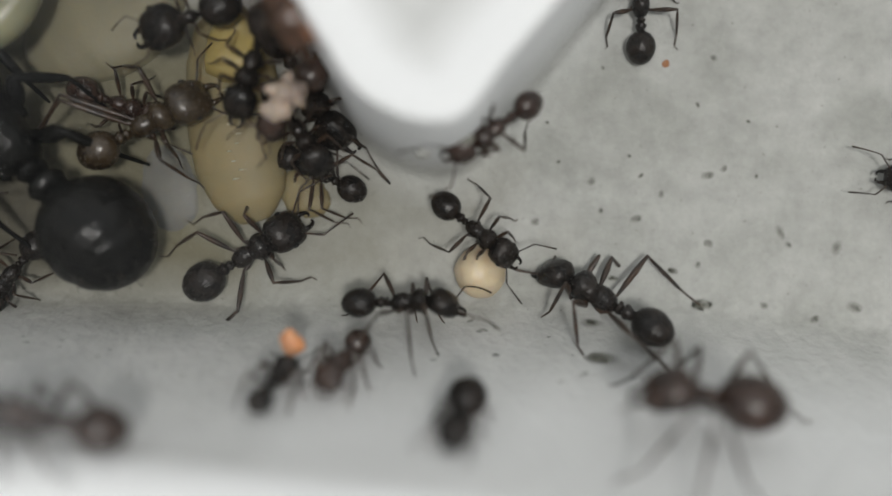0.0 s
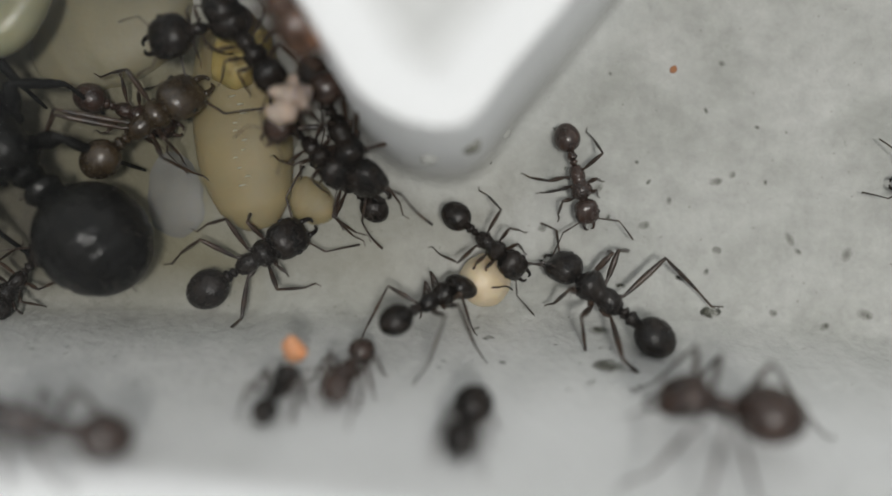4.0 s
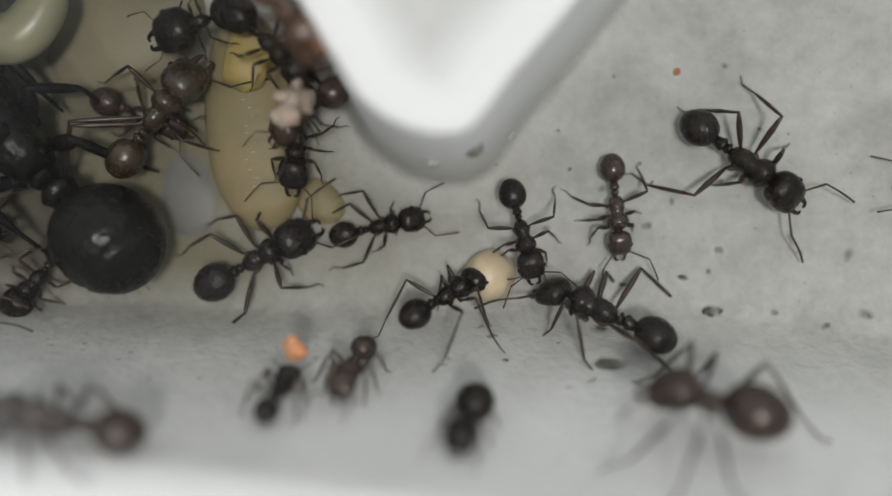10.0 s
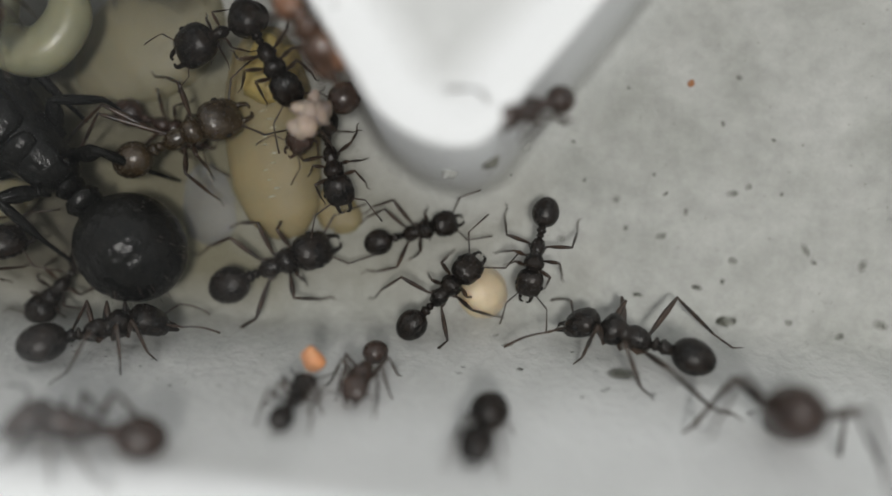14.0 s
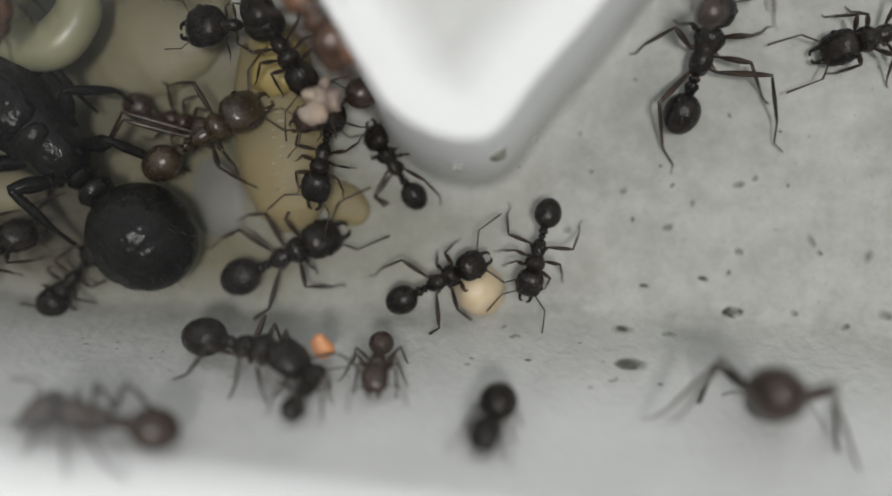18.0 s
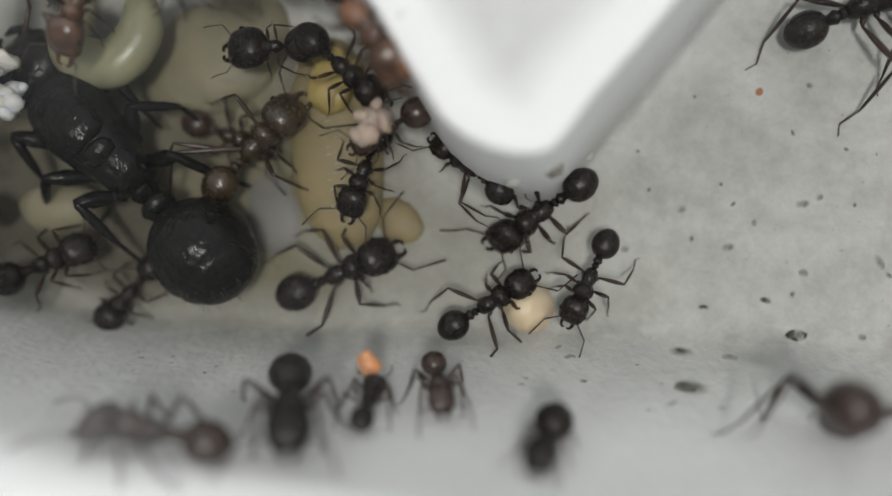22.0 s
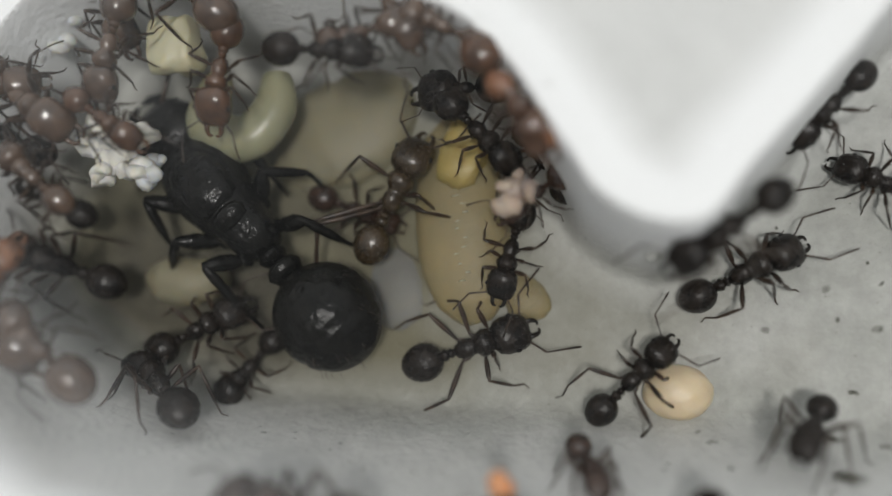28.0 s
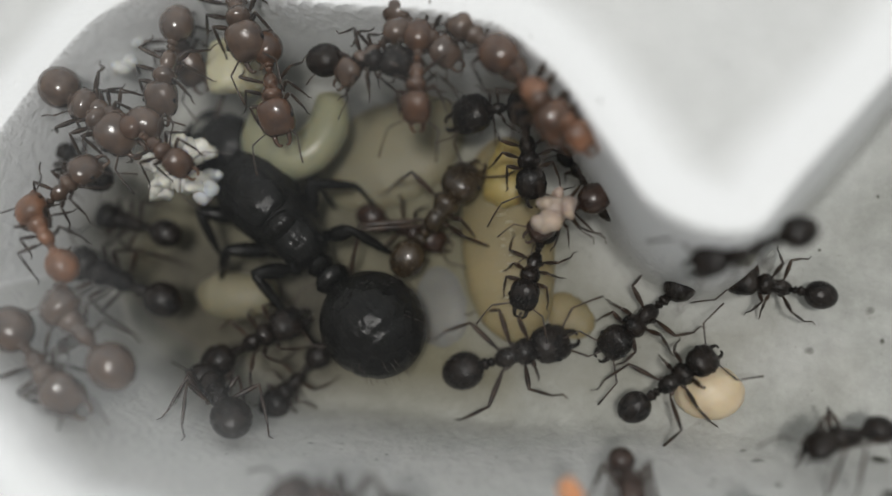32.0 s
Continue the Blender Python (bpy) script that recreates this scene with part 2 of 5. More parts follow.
ORANGE = material("orange_grain", (0.70, 0.24, 0.08), 0.5, 900, 0.2, 0.3, (0.60, 0.30, 0.16), 0.5, 0.0, 0.3)
WHITE = material("white_crumb", (0.72, 0.70, 0.64), 0.6, 900, 0.2, 0.5, (0.60, 0.57, 0.50), 0.5, 0.0, 0.3)
PINK = material("pinkish_crumb", (0.44, 0.35, 0.28), 0.6, 900, 0.2, 0.4, (0.33, 0.25, 0.21), 0.5, 0.0, 0.3)
SPECK = material("dark_speck", (0.135, 0.138, 0.110), 0.8, 900, 0.3, 0.3, (0.18, 0.182, 0.150), 0.1)
GRIT = material("dark_grit", (0.15, 0.15, 0.13), 0.8, 900, 0.3, 0.3, (0.22, 0.22, 0.19), 0.1)


def fade_edges(m):
    """Let a flat stain thin out towards its ragged edge."""
    nt = m.node_tree
    bs, out = nt.nodes["Principled BSDF"], nt.nodes["Material Output"]
    co, off, far, ragged, cut, clear, blend, less = (nt.nodes.new("ShaderNode" + k) for k in ("TexCoord", "VectorMath", "VectorMath", "TexNoise", "Math", "BsdfTransparent", "MixShader", "MapRange"))
    off.operation, far.operation, cut.operation = "MULTIPLY_ADD", "LENGTH", "MULTIPLY_ADD"
    off.inputs[1].default_value, off.inputs[2].default_value = (1, 1, 0), (-0.5, -0.5, 0)
    nt.links.new(co.outputs["Generated"], off.inputs[0])
    nt.links.new(off.outputs[0], far.inputs[0])
    ragged.inputs["Scale"].default_value = 2600
    nt.links.new(co.outputs["Object"], ragged.inputs["Vector"])
    nt.links.new(ragged.outputs["Fac"], cut.inputs[0])
    cut.inputs[1].default_value = 0.10
    nt.links.new(far.outputs["Value"], cut.inputs[2])
    less.inputs["From Min"].default_value, less.inputs["From Max"].default_value = 0.12, 0.50
    less.inputs["To Min"].default_value, less.inputs["To Max"].default_value = 0.42, 0.0
    nt.links.new(cut.outputs[0], less.inputs["Value"])
    nt.links.new(less.outputs[0], blend.inputs["Fac"])
    nt.links.new(clear.outputs[0], blend.inputs[1])
    nt.links.new(bs.outputs[0], blend.inputs[2])
    nt.links.new(blend.outputs[0], out.inputs["Surface"])


fade_edges(SPECK)
RUST = material("rust_speck", (0.30, 0.12, 0.04), 0.6, 900, 0.3, 0.3)


# ---- relief of the nest ----
# nest relief in nest coordinates (mm): u right, v up, w towards the glass
UPPER = [(-34.8, 1.5), (-34.5, 5.0), (-33.0, 9.6), (-31.2, 13.2), (-29.2, 15.9), (-25, 17.1), (-18.5, 15.7), (-13.6, 15.1), (-11.2, 14.5), (-9.5, 13.8),
         (-7.3, 11.6), (-5.7, 9.1), (-4.7, 7.5), (-3.7, 6.0), (-2.1, 4.85), (-0.4, 4.45), (0.9, 4.9), (2.5, 7.0), (4.2, 9.0), (6.1, 11.3), (9.5, 15.2), (16, 19.5), (30, 22), (40, 21)]
BOTTOM_U = (-60, -34.8, -32.6, -29.5, -27.4, -25, -20.5, -16.5, -11.4, -7.5, 0, 15, 34)
BOTTOM_V = (1.5, 1.5, -0.6, -3.3, -4.9, -6.2, -7.0, -7.6, -7.9, -8.3, -9.0, -10.4, -12)
CORNER_U = (-60, -34, -31, -27, -22, -10, 4, 12, 22, 40)
CORNER_V = (6, 5, 1.0, -1.4, -2.6, -3.0, -2.9, -3.3, -4.2, -5)


def front(v):
    """Height of the front face, which leans a little."""
    return 11.25 - 0.18 * v


def smooth_line(pts, n=6):
    """Catmull-Rom points through pts."""
    p = np.array([pts[0]] + list(pts) + [pts[-1]], float)
    out = []
    for i in range(1, len(p) - 2):
        a, b, c, d = p[i - 1:i + 3]
        for k in range(n):
            s = k / n
            out.append(0.5 * (2 * b + (c - a) * s + (2 * a - 5 * b + 4 * c - d) * s * s + (3 * b - a - 3 * c + d) * s ** 3))
    out.append(p[-2])
    return np.array(out)


RIM = np.vstack([smooth_line(UPPER), [(40, -60), (-34.8, -60)]])


def rim_distance(u, v):
    """Distance from the upper rim: positive inside the chamber."""
    u, v = np.asarray(u, float), np.asarray(v, float)
    best, inside = np.full(u.shape, 1e9), np.zeros(u.shape, bool)
    for (ax, ay), (bx, by) in zip(RIM, np.roll(RIM, -1, axis=0)):
        dx, dy = bx - ax, by - ay
        s = np.clip(((u - ax) * dx + (v - ay) * dy) / max(dx * dx + dy * dy, 1e-12), 0, 1)
        best = np.minimum(best, (u - ax - s * dx) ** 2 + (v - ay - s * dy) ** 2)
        if abs(dy) > 1e-12:
            inside ^= ((ay > v) != (by > v)) & (u < dx * (v - ay) / dy + ax)
    return np.where(inside, 1, -1) * np.sqrt(best)


def relief(u, v, cap=1.0):
    """Height w of the plaster, and the distance inside the rim (upper rim or floor edge); cap cuts the upper rim off low."""
    u, v = np.asarray(u, float), np.asarray(v, float)
    d = rim_distance(u, v)
    x = np.clip((d + 0.15) / 2.1, 0, 1)
    upper = np.minimum(cap, 1 - (1 - (1 - x) ** 5) ** 1.5)
    vr, vc = np.interp(u, BOTTOM_U, BOTTOM_V), np.interp(u, CORNER_U, CORNER_V)
    s = (vc - v) / (vc - vr)
    low = 0.5 * (s + np.sqrt(s * s + 0.012)) - 0.02
    low = np.where(low > 0.9, 1 - 0.1 * np.exp(-(low - 0.9) / 0.1), low)
    w = np.maximum(upper, low) + 0.06 * np.minimum(upper, np.clip(low, 0, 1))
    w = np.clip(w, 0, 1.0)
    edge = np.minimum(d, (v - vr) * 0.9)
    bead = 0.02 * np.exp(-((edge + 1.0) / 0.8) ** 2)
    return front(v) * (w + bead), edge


STEP = 0.16
GRID_U, GRID_V = np.arange(-48, 46.01, STEP), np.arange(-24, 30.01, STEP)
MESH_U, MESH_V = np.meshgrid(GRID_U, GRID_V)
HEIGHT, EDGE = relief(MESH_U, MESH_V)
RIM_FOOTING = relief(MESH_U, MESH_V, 0.42)[0]
FOOTING = relief(MESH_U, MESH_V, 0.15)[0]      # where ants walk: wall and floor, not up the rim


def wall_height(u, v, field=None):
    field = HEIGHT if field is None else field
    a = min(max((u - GRID_U[0]) / STEP, 0), len(GRID_U) - 1.001)
    b = min(max((v - GRID_V[0]) / STEP, 0), len(GRID_V) - 1.001)
    i, j = int(a), int(b)
    a, b = a - i, b - j
    return float((field[j, i] * (1 - a) + field[j, i + 1] * a) * (1 - b) + (field[j + 1, i] * (1 - a) + field[j + 1, i + 1] * a) * b)


def wall_normal(u, v, r=0.8, field=None):
    return Vector((wall_height(u - r, v, field) - wall_height(u + r, v, field), wall_height(u, v - r, field) - wall_height(u, v + r, field), 2 * r)).normalized()


def link(name, bm, mat, parent=None, smooth=True):
    me = bpy.data.meshes.new(name)
    bm.to_mesh(me)
    bm.free()
    me.materials.append(mat)
    if smooth:
        me.shade_smooth()
    ob = new(name, me)
    ob.parent = parent
    return ob


def part(name, bm, mat, parent, label=""):
    return tagged(link(name, bm, mat, parent), label)


def build_nest():
    """The plaster: back wall, floor and front face, cut from one relief, and the block behind."""
    rough = np.zeros_like(HEIGHT)
    for j in range(HEIGHT.shape[0]):
        for i in range(HEIGHT.shape[1]):
            u, v = GRID_U[i], GRID_V[j]
            rough[j, i] = 0.10 * noise.noise((u * 0.35, v * 0.35, 1)) + 0.035 * noise.noise((u * 1.6, v * 1.6, 2))
            if -0.2 < EDGE[j, i] < 3.5:
                rough[j, i] += 0.05 * noise.noise((u * 3.1, v * 3.1, 3)) + 0.10 * max(0, noise.noise((u * 2.2, v * 2.2, 6)))
            elif v < -1.5:
                rough[j, i] += 0.06 * noise.noise((u * 3.1, v * 3.1, 3)) + 0.12 * max(0, noise.noise((u * 2.2, v * 2.2, 6)) - 0.15)
    rough *= np.clip((EDGE + 2.0) / 3, 0.25, 1)
    w = HEIGHT + rough
    # white rim plaster
    dry_lit = np.clip((0.95 - EDGE) / 0.8, 0, 1)
    # upper side wall lightened in colour to offset its shading
    dry_lit = np.maximum(dry_lit, 0.26 * np.clip((3.0 - EDGE) / 2.5, 0, 1) * (MESH_V > 2))
    # front face greyer than its rim band, which is painted as lit
    dry_lit = np.where(EDGE < -1.0, 0.52 + 0.48 * np.clip((EDGE + 3.6) / 1.9, 0, 1) ** 1.3, dry_lit)
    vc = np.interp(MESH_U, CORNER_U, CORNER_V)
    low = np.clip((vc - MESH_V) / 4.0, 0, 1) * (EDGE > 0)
    # pale floor, whitened further in colour for the light it lacks
    dry_lit = np.maximum(dry_lit, low * 0.66 * np.clip((MESH_U + 16) / 10, 0.85, 1))
    spread = np.array([[noise.noise((u * 0.25, v * 0.25, 4)) for u in GRID_U] for v in GRID_V])
    # damp stain to the left, with the dimmer light there painted in
    damp_dim = np.maximum(np.clip((-7.0 - MESH_U + 2.5 * spread) / 5, 0, 1), 0.48 * np.clip((5.5 - MESH_U + 5 * spread) / 9, 0, 1)) * np.clip((MESH_V - vc + 1.0) / 3.5, 0, 1) * np.clip((15 - MESH_V) / 6, 0.35, 1) * (EDGE > 0)
    # where little light reaches around the queen; darkens the wall colour
    queen_shade = np.clip((-15.0 - MESH_U + 3.5 * spread) / 4, 0, 1) * np.clip((10 - MESH_V + 4 * spread) / 5, 0, 1) * np.clip((MESH_V - vc) / 2.5, 0, 1) * np.clip((MESH_U + 33) / 4, 0, 1)
    kind = np.where(EDGE < -0.2, 2, np.where(MESH_V < vc, 1, 0))[:-1, :-1]
    ny, nx = HEIGHT.shape
    gv, gu = np.gradient(w, STEP)
    normals = np.stack([-gu, -gv, np.ones_like(gu)], -1)
    normals /= np.linalg.norm(normals, axis=-1, keepdims=True)
    for k, name, label in ((0, "wall_back", "grey pitted plaster back wall of the ant chamber"), (1, "floor", "pale plaster floor sloping up to the glass"),
                           (2, "wall_front", "white plaster front face with a rounded rim")):
        jj, ii = np.nonzero(kind == k)
        quads = np.stack([jj * nx + ii, jj * nx + ii + 1, (jj + 1) * nx + ii + 1, (jj + 1) * nx + ii], 1)
        used, index = np.unique(quads, return_inverse=True)
        co = np.stack([MESH_U.ravel()[used], MESH_V.ravel()[used], w.ravel()[used]], 1) * MM
        me = bpy.data.meshes.new(name)
        me.from_pydata(co.tolist(), [], index.reshape(-1, 4).tolist())
        at = me.attributes.new("dry_lit", "FLOAT", "POINT")
        at.data.foreach_set("value", dry_lit.ravel()[used].astype(np.float32))
        at = me.attributes.new("damp_dim", "FLOAT", "POINT")
        at.data.foreach_set("value", damp_dim.ravel()[used].astype(np.float32))
        at = me.attributes.new("queen_shade", "FLOAT", "POINT")
        at.data.foreach_set("value", queen_shade.ravel()[used].astype(np.float32))
        me.materials.append(PLASTER)
        me.shade_smooth()
        me.normals_split_custom_set_from_vertices(normals.reshape(-1, 3)[used].tolist())
        ob = new(name, me)
        ob.matrix_world = NEST
        tagged(ob, label, "wall" if k != 1 else "floor", kind="structure")
    bm = bmesh.new()
    bmesh.ops.create_cube(bm, size=1, matrix=Matrix.Translation((-0.001, 0.003, -0.006)) @ Matrix.Diagonal((0.094, 0.054, 0.009, 1)))
    bmesh.ops.bevel(bm, geom=bm.edges[:], offset=0.001, segments=2, affect="EDGES")
    ob = link("wall_block", bm, PLASTER, None, False)
    ob.matrix_world = NEST
    tagged(ob, "plaster block behind the chamber", "wall", kind="structure")
    bm = bmesh.new()
    bmesh.ops.create_cube(bm, size=1, matrix=Matrix.Rotation(-math.atan(0.18), 4, "X") @ Matrix.Translation((-0.001, 0.003, 0.0126)) @ Matrix.Diagonal((0.094, 0.054, 0.001, 1)))
    pane = link("window_1", bm, GLASS, None, False)
    pane.matrix_world = NEST
    pane.visible_shadow = False
    tagged(pane, "slightly misted cover glass over the ant chamber", "glass", kind="structure")
    return w


SURFACE = build_nest()


# ---- ants ----
def tube(bm, pts, radii, sides=7):
    """A tapered tube through pts."""
    pts = [Vector(p) for p in pts]
    rings = []
    for i, p in enumerate(pts):
        d = (pts[min(i + 1, len(pts) - 1)] - pts[max(i - 1, 0)]).normalized()
        a = d.cross(Vector((0.13, 0.31, 0.94))).normalized()
        b = d.cross(a)
        rings.append([bm.verts.new(p + radii[i] * (math.cos(k * math.tau / sides) * a + math.sin(k * math.tau / sides) * b)) for k in range(sides)])
    for r, s in zip(rings, rings[1:]):
        for k in range(sides):
            bm.faces.new((r[k], r[(k + 1) % sides], s[(k + 1) % sides], s[k]))
    bm.faces.new(rings[0][::-1])
    bm.faces.new(rings[-1])


def lathe(bm, rows, sides=20, power=2.0):
    """A body along x: rows of x, half width, half height, centre height; power over 2 squares it off."""
    rings = []
    for x, ry, rz, zc in rows:
        ring = []
        for k in range(sides):
            c, s = math.cos(k * math.tau / sides), math.sin(k * math.tau / sides)
            c, s = math.copysign(abs(c) ** (2 / power), c), math.copysign(abs(s) ** (2 / power), s)
            ring.append(bm.verts.new((x, ry * c, zc + rz * s)))
        rings.append(ring)
    for r, s in zip(rings, rings[1:]):
        for k in range(sides):
            bm.faces.new((r[k], r[(k + 1) % sides], s[(k + 1) % sides], s[k]))
    bm.faces.new(rings[0][::-1])
    bm.faces.new(rings[-1])
    bmesh.ops.recalc_face_normals(bm, faces=bm.faces[:])


def egg(x0, x1, ry, rz, zc0=0.0, zc1=0.0, n=14, front=1.0, grooves=()):
    """Rows for lathe(): an egg from x0 to x1; front under 1 narrows the x1 end."""
    rows = []
    for i in range(n + 1):
        s = 0.5 - 0.5 * math.cos(math.pi * i / n)
        r = max(0.02, math.sqrt(max(0, 1 - (2 * s - 1) ** 2)))
        r *= 1 - (1 - front) * s
        for g in grooves:
            r *= 1 - 0.05 * math.exp(-((s - g) / 0.02) ** 2)
        rows.append((x0 + (x1 - x0) * s, ry * r, rz * r, zc0 + (zc1 - zc0) * s))
    return rows


def scaled(rows, k):
    return [tuple(a * k for a in r) for r in rows]


def leg_mesh(hip, foot, L, side, rnd, thick=1.0, high=1.0):
    """Femur up and out, tibia down, thin jointed tarsus to the foot; hip is the origin."""
    bm = bmesh.new()
    d = Vector(foot) - Vector(hip)
    flat = Vector((d.x, d.y, 0))
    across = Vector((-flat.y, flat.x, 0))
    if across.y * side < 0:
        across = -across
    out = across * (0.20 + 0.10 * rnd.random()) * min(1.0, abs(d.x) / max(abs(d.y), 1e-6) + 0.25)
    knee = flat * 0.44 + out + Vector((0, 0, 0.17 + 0.06 * rnd.random())) * L * high
    ankle = flat * 0.77 + out * 0.45 + Vector((0, 0, d.z * 0.62))
    mid = flat * 0.90 - out * 0.06 + Vector((0, 0, d.z * 0.93))
    t = L * thick
    pts = [Vector((0, 0, 0)), flat * 0.06 + Vector((0, 0, -0.02 * L)), flat * 0.11 + Vector((0, 0, 0.01 * L))]
    rad = [0.030 * t, 0.030 * t, 0.014 * t]
    for s, r in ((0.3, 0.027), (0.6, 0.031), (0.85, 0.023), (1.0, 0.016)):
        pts.append(pts[2].lerp(knee, s)), rad.append(r * t)
    base = pts[-1].copy()
    for s, r in ((0.12, 0.015), (0.5, 0.021), (0.9, 0.015), (1.0, 0.011)):
        pts.append(base.lerp(ankle, s)), rad.append(r * t)
    base = pts[-1].copy()
    for s, r in ((0.15, 0.010), (0.6, 0.0105), (0.95, 0.009)):
        pts.append(base.lerp(mid, s)), rad.append(r * t)
    base, end = pts[-1].copy(), d
    for s, r in ((0.3, 0.006), (0.65, 0.007), (1.0, 0.005)):
        pts.append(base.lerp(end, s)), rad.append(r * t)
    tube(bm, pts, rad, 7)
    return bm


HIPS = ((0.26, 0.08), (0.13, 0.08), (0.02, 0.075))
FEET = ((0.56, 0.35), (0.15, 0.54), (-0.42, 0.48))


def ant(label, L, big=0.36, gast=0.42, mat=None, group="worker ants", seed=1, feet=None, turn_head=0.0, droop=0.0, stand=0.25, high=1.0, thick=1.0):
    """A worker ant, L millimetres from the head's middle to the gaster's; x ahead, z up. Returns the root, its legs and its feelers."""
    rnd = random.Random(seed)
    L *= MM
    mat = mat or BLACK
    root = new("ant")
    tagged(root, label, "ant", group)
    # trunk
    bm = bmesh.new()
    lathe(bm, scaled([(-0.135, 0.04, 0.04, -0.012), (-0.115, 0.072, 0.074, 0.0), (-0.06, 0.098, 0.104, 0.012), (0.0, 0.108, 0.118, 0.02), (0.045, 0.106, 0.115, 0.022), (0.078, 0.09, 0.096, 0.024), (0.105, 0.094, 0.096, 0.03), (0.15, 0.124, 0.128, 0.043), (0.205, 0.15, 0.15, 0.05), (0.26, 0.142, 0.14, 0.048), (0.305, 0.1, 0.1, 0.035), (0.33, 0.058, 0.06, 0.022), (0.355, 0.042, 0.042, 0.018)], L), 18)
    part("thorax", bm, mat, root)
    # waist
    bm = bmesh.new()
    lathe(bm, scaled([(-0.12, 0.030, 0.030, -0.012), (-0.145, 0.036, 0.038, -0.006), (-0.165, 0.056, 0.074, 0.014), (-0.188, 0.052, 0.066, 0.012), (-0.208, 0.034, 0.036, -0.003)], L), 14)
    part("petiole", bm, mat, root)
    bm = bmesh.new()
    lathe(bm, scaled([(-0.20, 0.032, 0.034, -0.004), (-0.22, 0.060, 0.066, 0.008), (-0.245, 0.072, 0.076, 0.008), (-0.275, 0.058, 0.060, 0.0), (-0.515 + gast * 0.49, 0.044, 0.044, -0.005)], L), 14)
    part("postpetiole", bm, mat, root)
    # gaster
    bm = bmesh.new()
    g = gast / 2
    lathe(bm, scaled(egg(-0.5 + g * 1.04, -0.5 - g * 1.14, g, g * 0.92, -0.0, -0.03 - droop, 20, 0.92, (0.55, 0.74, 0.87)), L), 24)
    part("gaster", bm, mat, root)
    # head, with jaws, eyes and feelers
    h = big / 2
    head = new("head")
    hm = bmesh.new()
    lathe(hm, scaled([(-h * 1.04 * 0.98, h * 0.25, h * 0.22, 0), (-h * 1.04 * 0.9, h * 0.62, h * 0.5, 0), (-h * 1.04 * 0.7, h * 0.88, h * 0.70, 0.01), (-h * 1.04 * 0.35, h, h * 0.78, 0.012), (h * 1.04 * 0.1, h, h * 0.76, 0.008),
                      (h * 1.04 * 0.5, h * 0.96, h * 0.68, 0), (h * 1.04 * 0.8, h * 0.84, h * 0.54, -0.008), (h * 1.04 * 0.97, h * 0.66, h * 0.34, -0.014), (h * 1.04 * 1.05, h * 0.48, h * 0.16, -0.02)], L), 22, 2.3)
    me = bpy.data.meshes.new("head")
    hm.to_mesh(me)
    hm.free()
    me.materials.append(mat)
    me.shade_smooth()
    bpy.data.objects.remove(head)
    head = new("head", me)
    head.parent = root
    head.matrix_basis = Matrix.Translation((0.5 * L, 0, 0.02 * L)) @ Euler((0, radians(22), radians(turn_head))).to_matrix().to_4x4()
    feelers = []
    for s in (-1, 1):
        bm = bmesh.new()
        pts, rad = [], []
        for i in range(7):
            a = i / 6
            pts.append((h * L * (1.0 + 0.62 * math.sin(a * 1.9)), s * h * L * (0.42 - 0.34 * a + 0.1 * math.sin(a * 3)), -0.012 * L - 0.01 * L * a))
            rad.append(L * h * (0.16 - 0.10 * a))
        tube(bm, pts, rad, 8)
        part("mandible", bm, mat, head)
        bm = bmesh.new()
        bmesh.ops.create_uvsphere(bm, u_segments=10, v_segments=8, radius=h * 0.15 * L)
        bmesh.ops.scale(bm, vec=(1.1, 0.6, 1), verts=bm.verts)
        bmesh.ops.translate(bm, vec=(h * 0.1 * L, s * h * 0.97 * L, h * 0.25 * L), verts=bm.verts)
        part("eye", bm, EYE, head, "small black bead eye")
        # feeler: scape out to the elbow, then the bent whip
        bm = bmesh.new()
        base = Vector((0.5 + h * 0.62, s * h * 0.42, 0.0)) * L
        spread, reach = 0.20 + 0.10 * rnd.random(), 0.20 + 0.05 * rnd.random()
        elbow = Vector((reach * 0.75, s * spread, 0.05)) * L
        tip = elbow + Vector((0.30 + 0.08 * rnd.random(), s * (0.02 + 0.12 * rnd.random()), -0.12)) * L
        pts = [Vector((0, 0, 0)), elbow * 0.15, elbow * 0.6, elbow * 0.97, elbow]
        rad = [0.014 * L, 0.010 * L, 0.011 * L, 0.013 * L, 0.009 * L]
        for k in range(1, 9):
            a = k / 8
            pts.append(elbow.lerp(tip, a) + Vector((0, 0, 0.03 * L * math.sin(a * math.pi))))
            rad.append((0.0085 + 0.004 * a) * L)
        tube(bm, pts, rad, 7)
        fe = part("antenna", bm, LEG, root)
        fe.matrix_basis = Matrix.Translation(base)
        feelers.append((fe, base, s))
    legs = []
    for i in range(3):
        for s in (-1, 1):
            hip = Vector((HIPS[i][0], s * HIPS[i][1], -0.035)) * L
            fx, fy = FEET[i]
            fx, fy = fx + rnd.uniform(-0.10, 0.10), fy * rnd.uniform(0.82, 1.12)
            if feet and (i, s) in feet:
                fx, fy = feet[(i, s)]
            foot = Vector((fx, s * fy if not (feet and (i, s) in feet) else fy, -stand)) * L
            lg = part("leg", leg_mesh(hip, foot, L, s, rnd, thick, high), LEG, root)
            lg.matrix_basis = Matrix.Translation(hip)
            legs.append((lg, hip, i, s))
    return root, legs, feelers


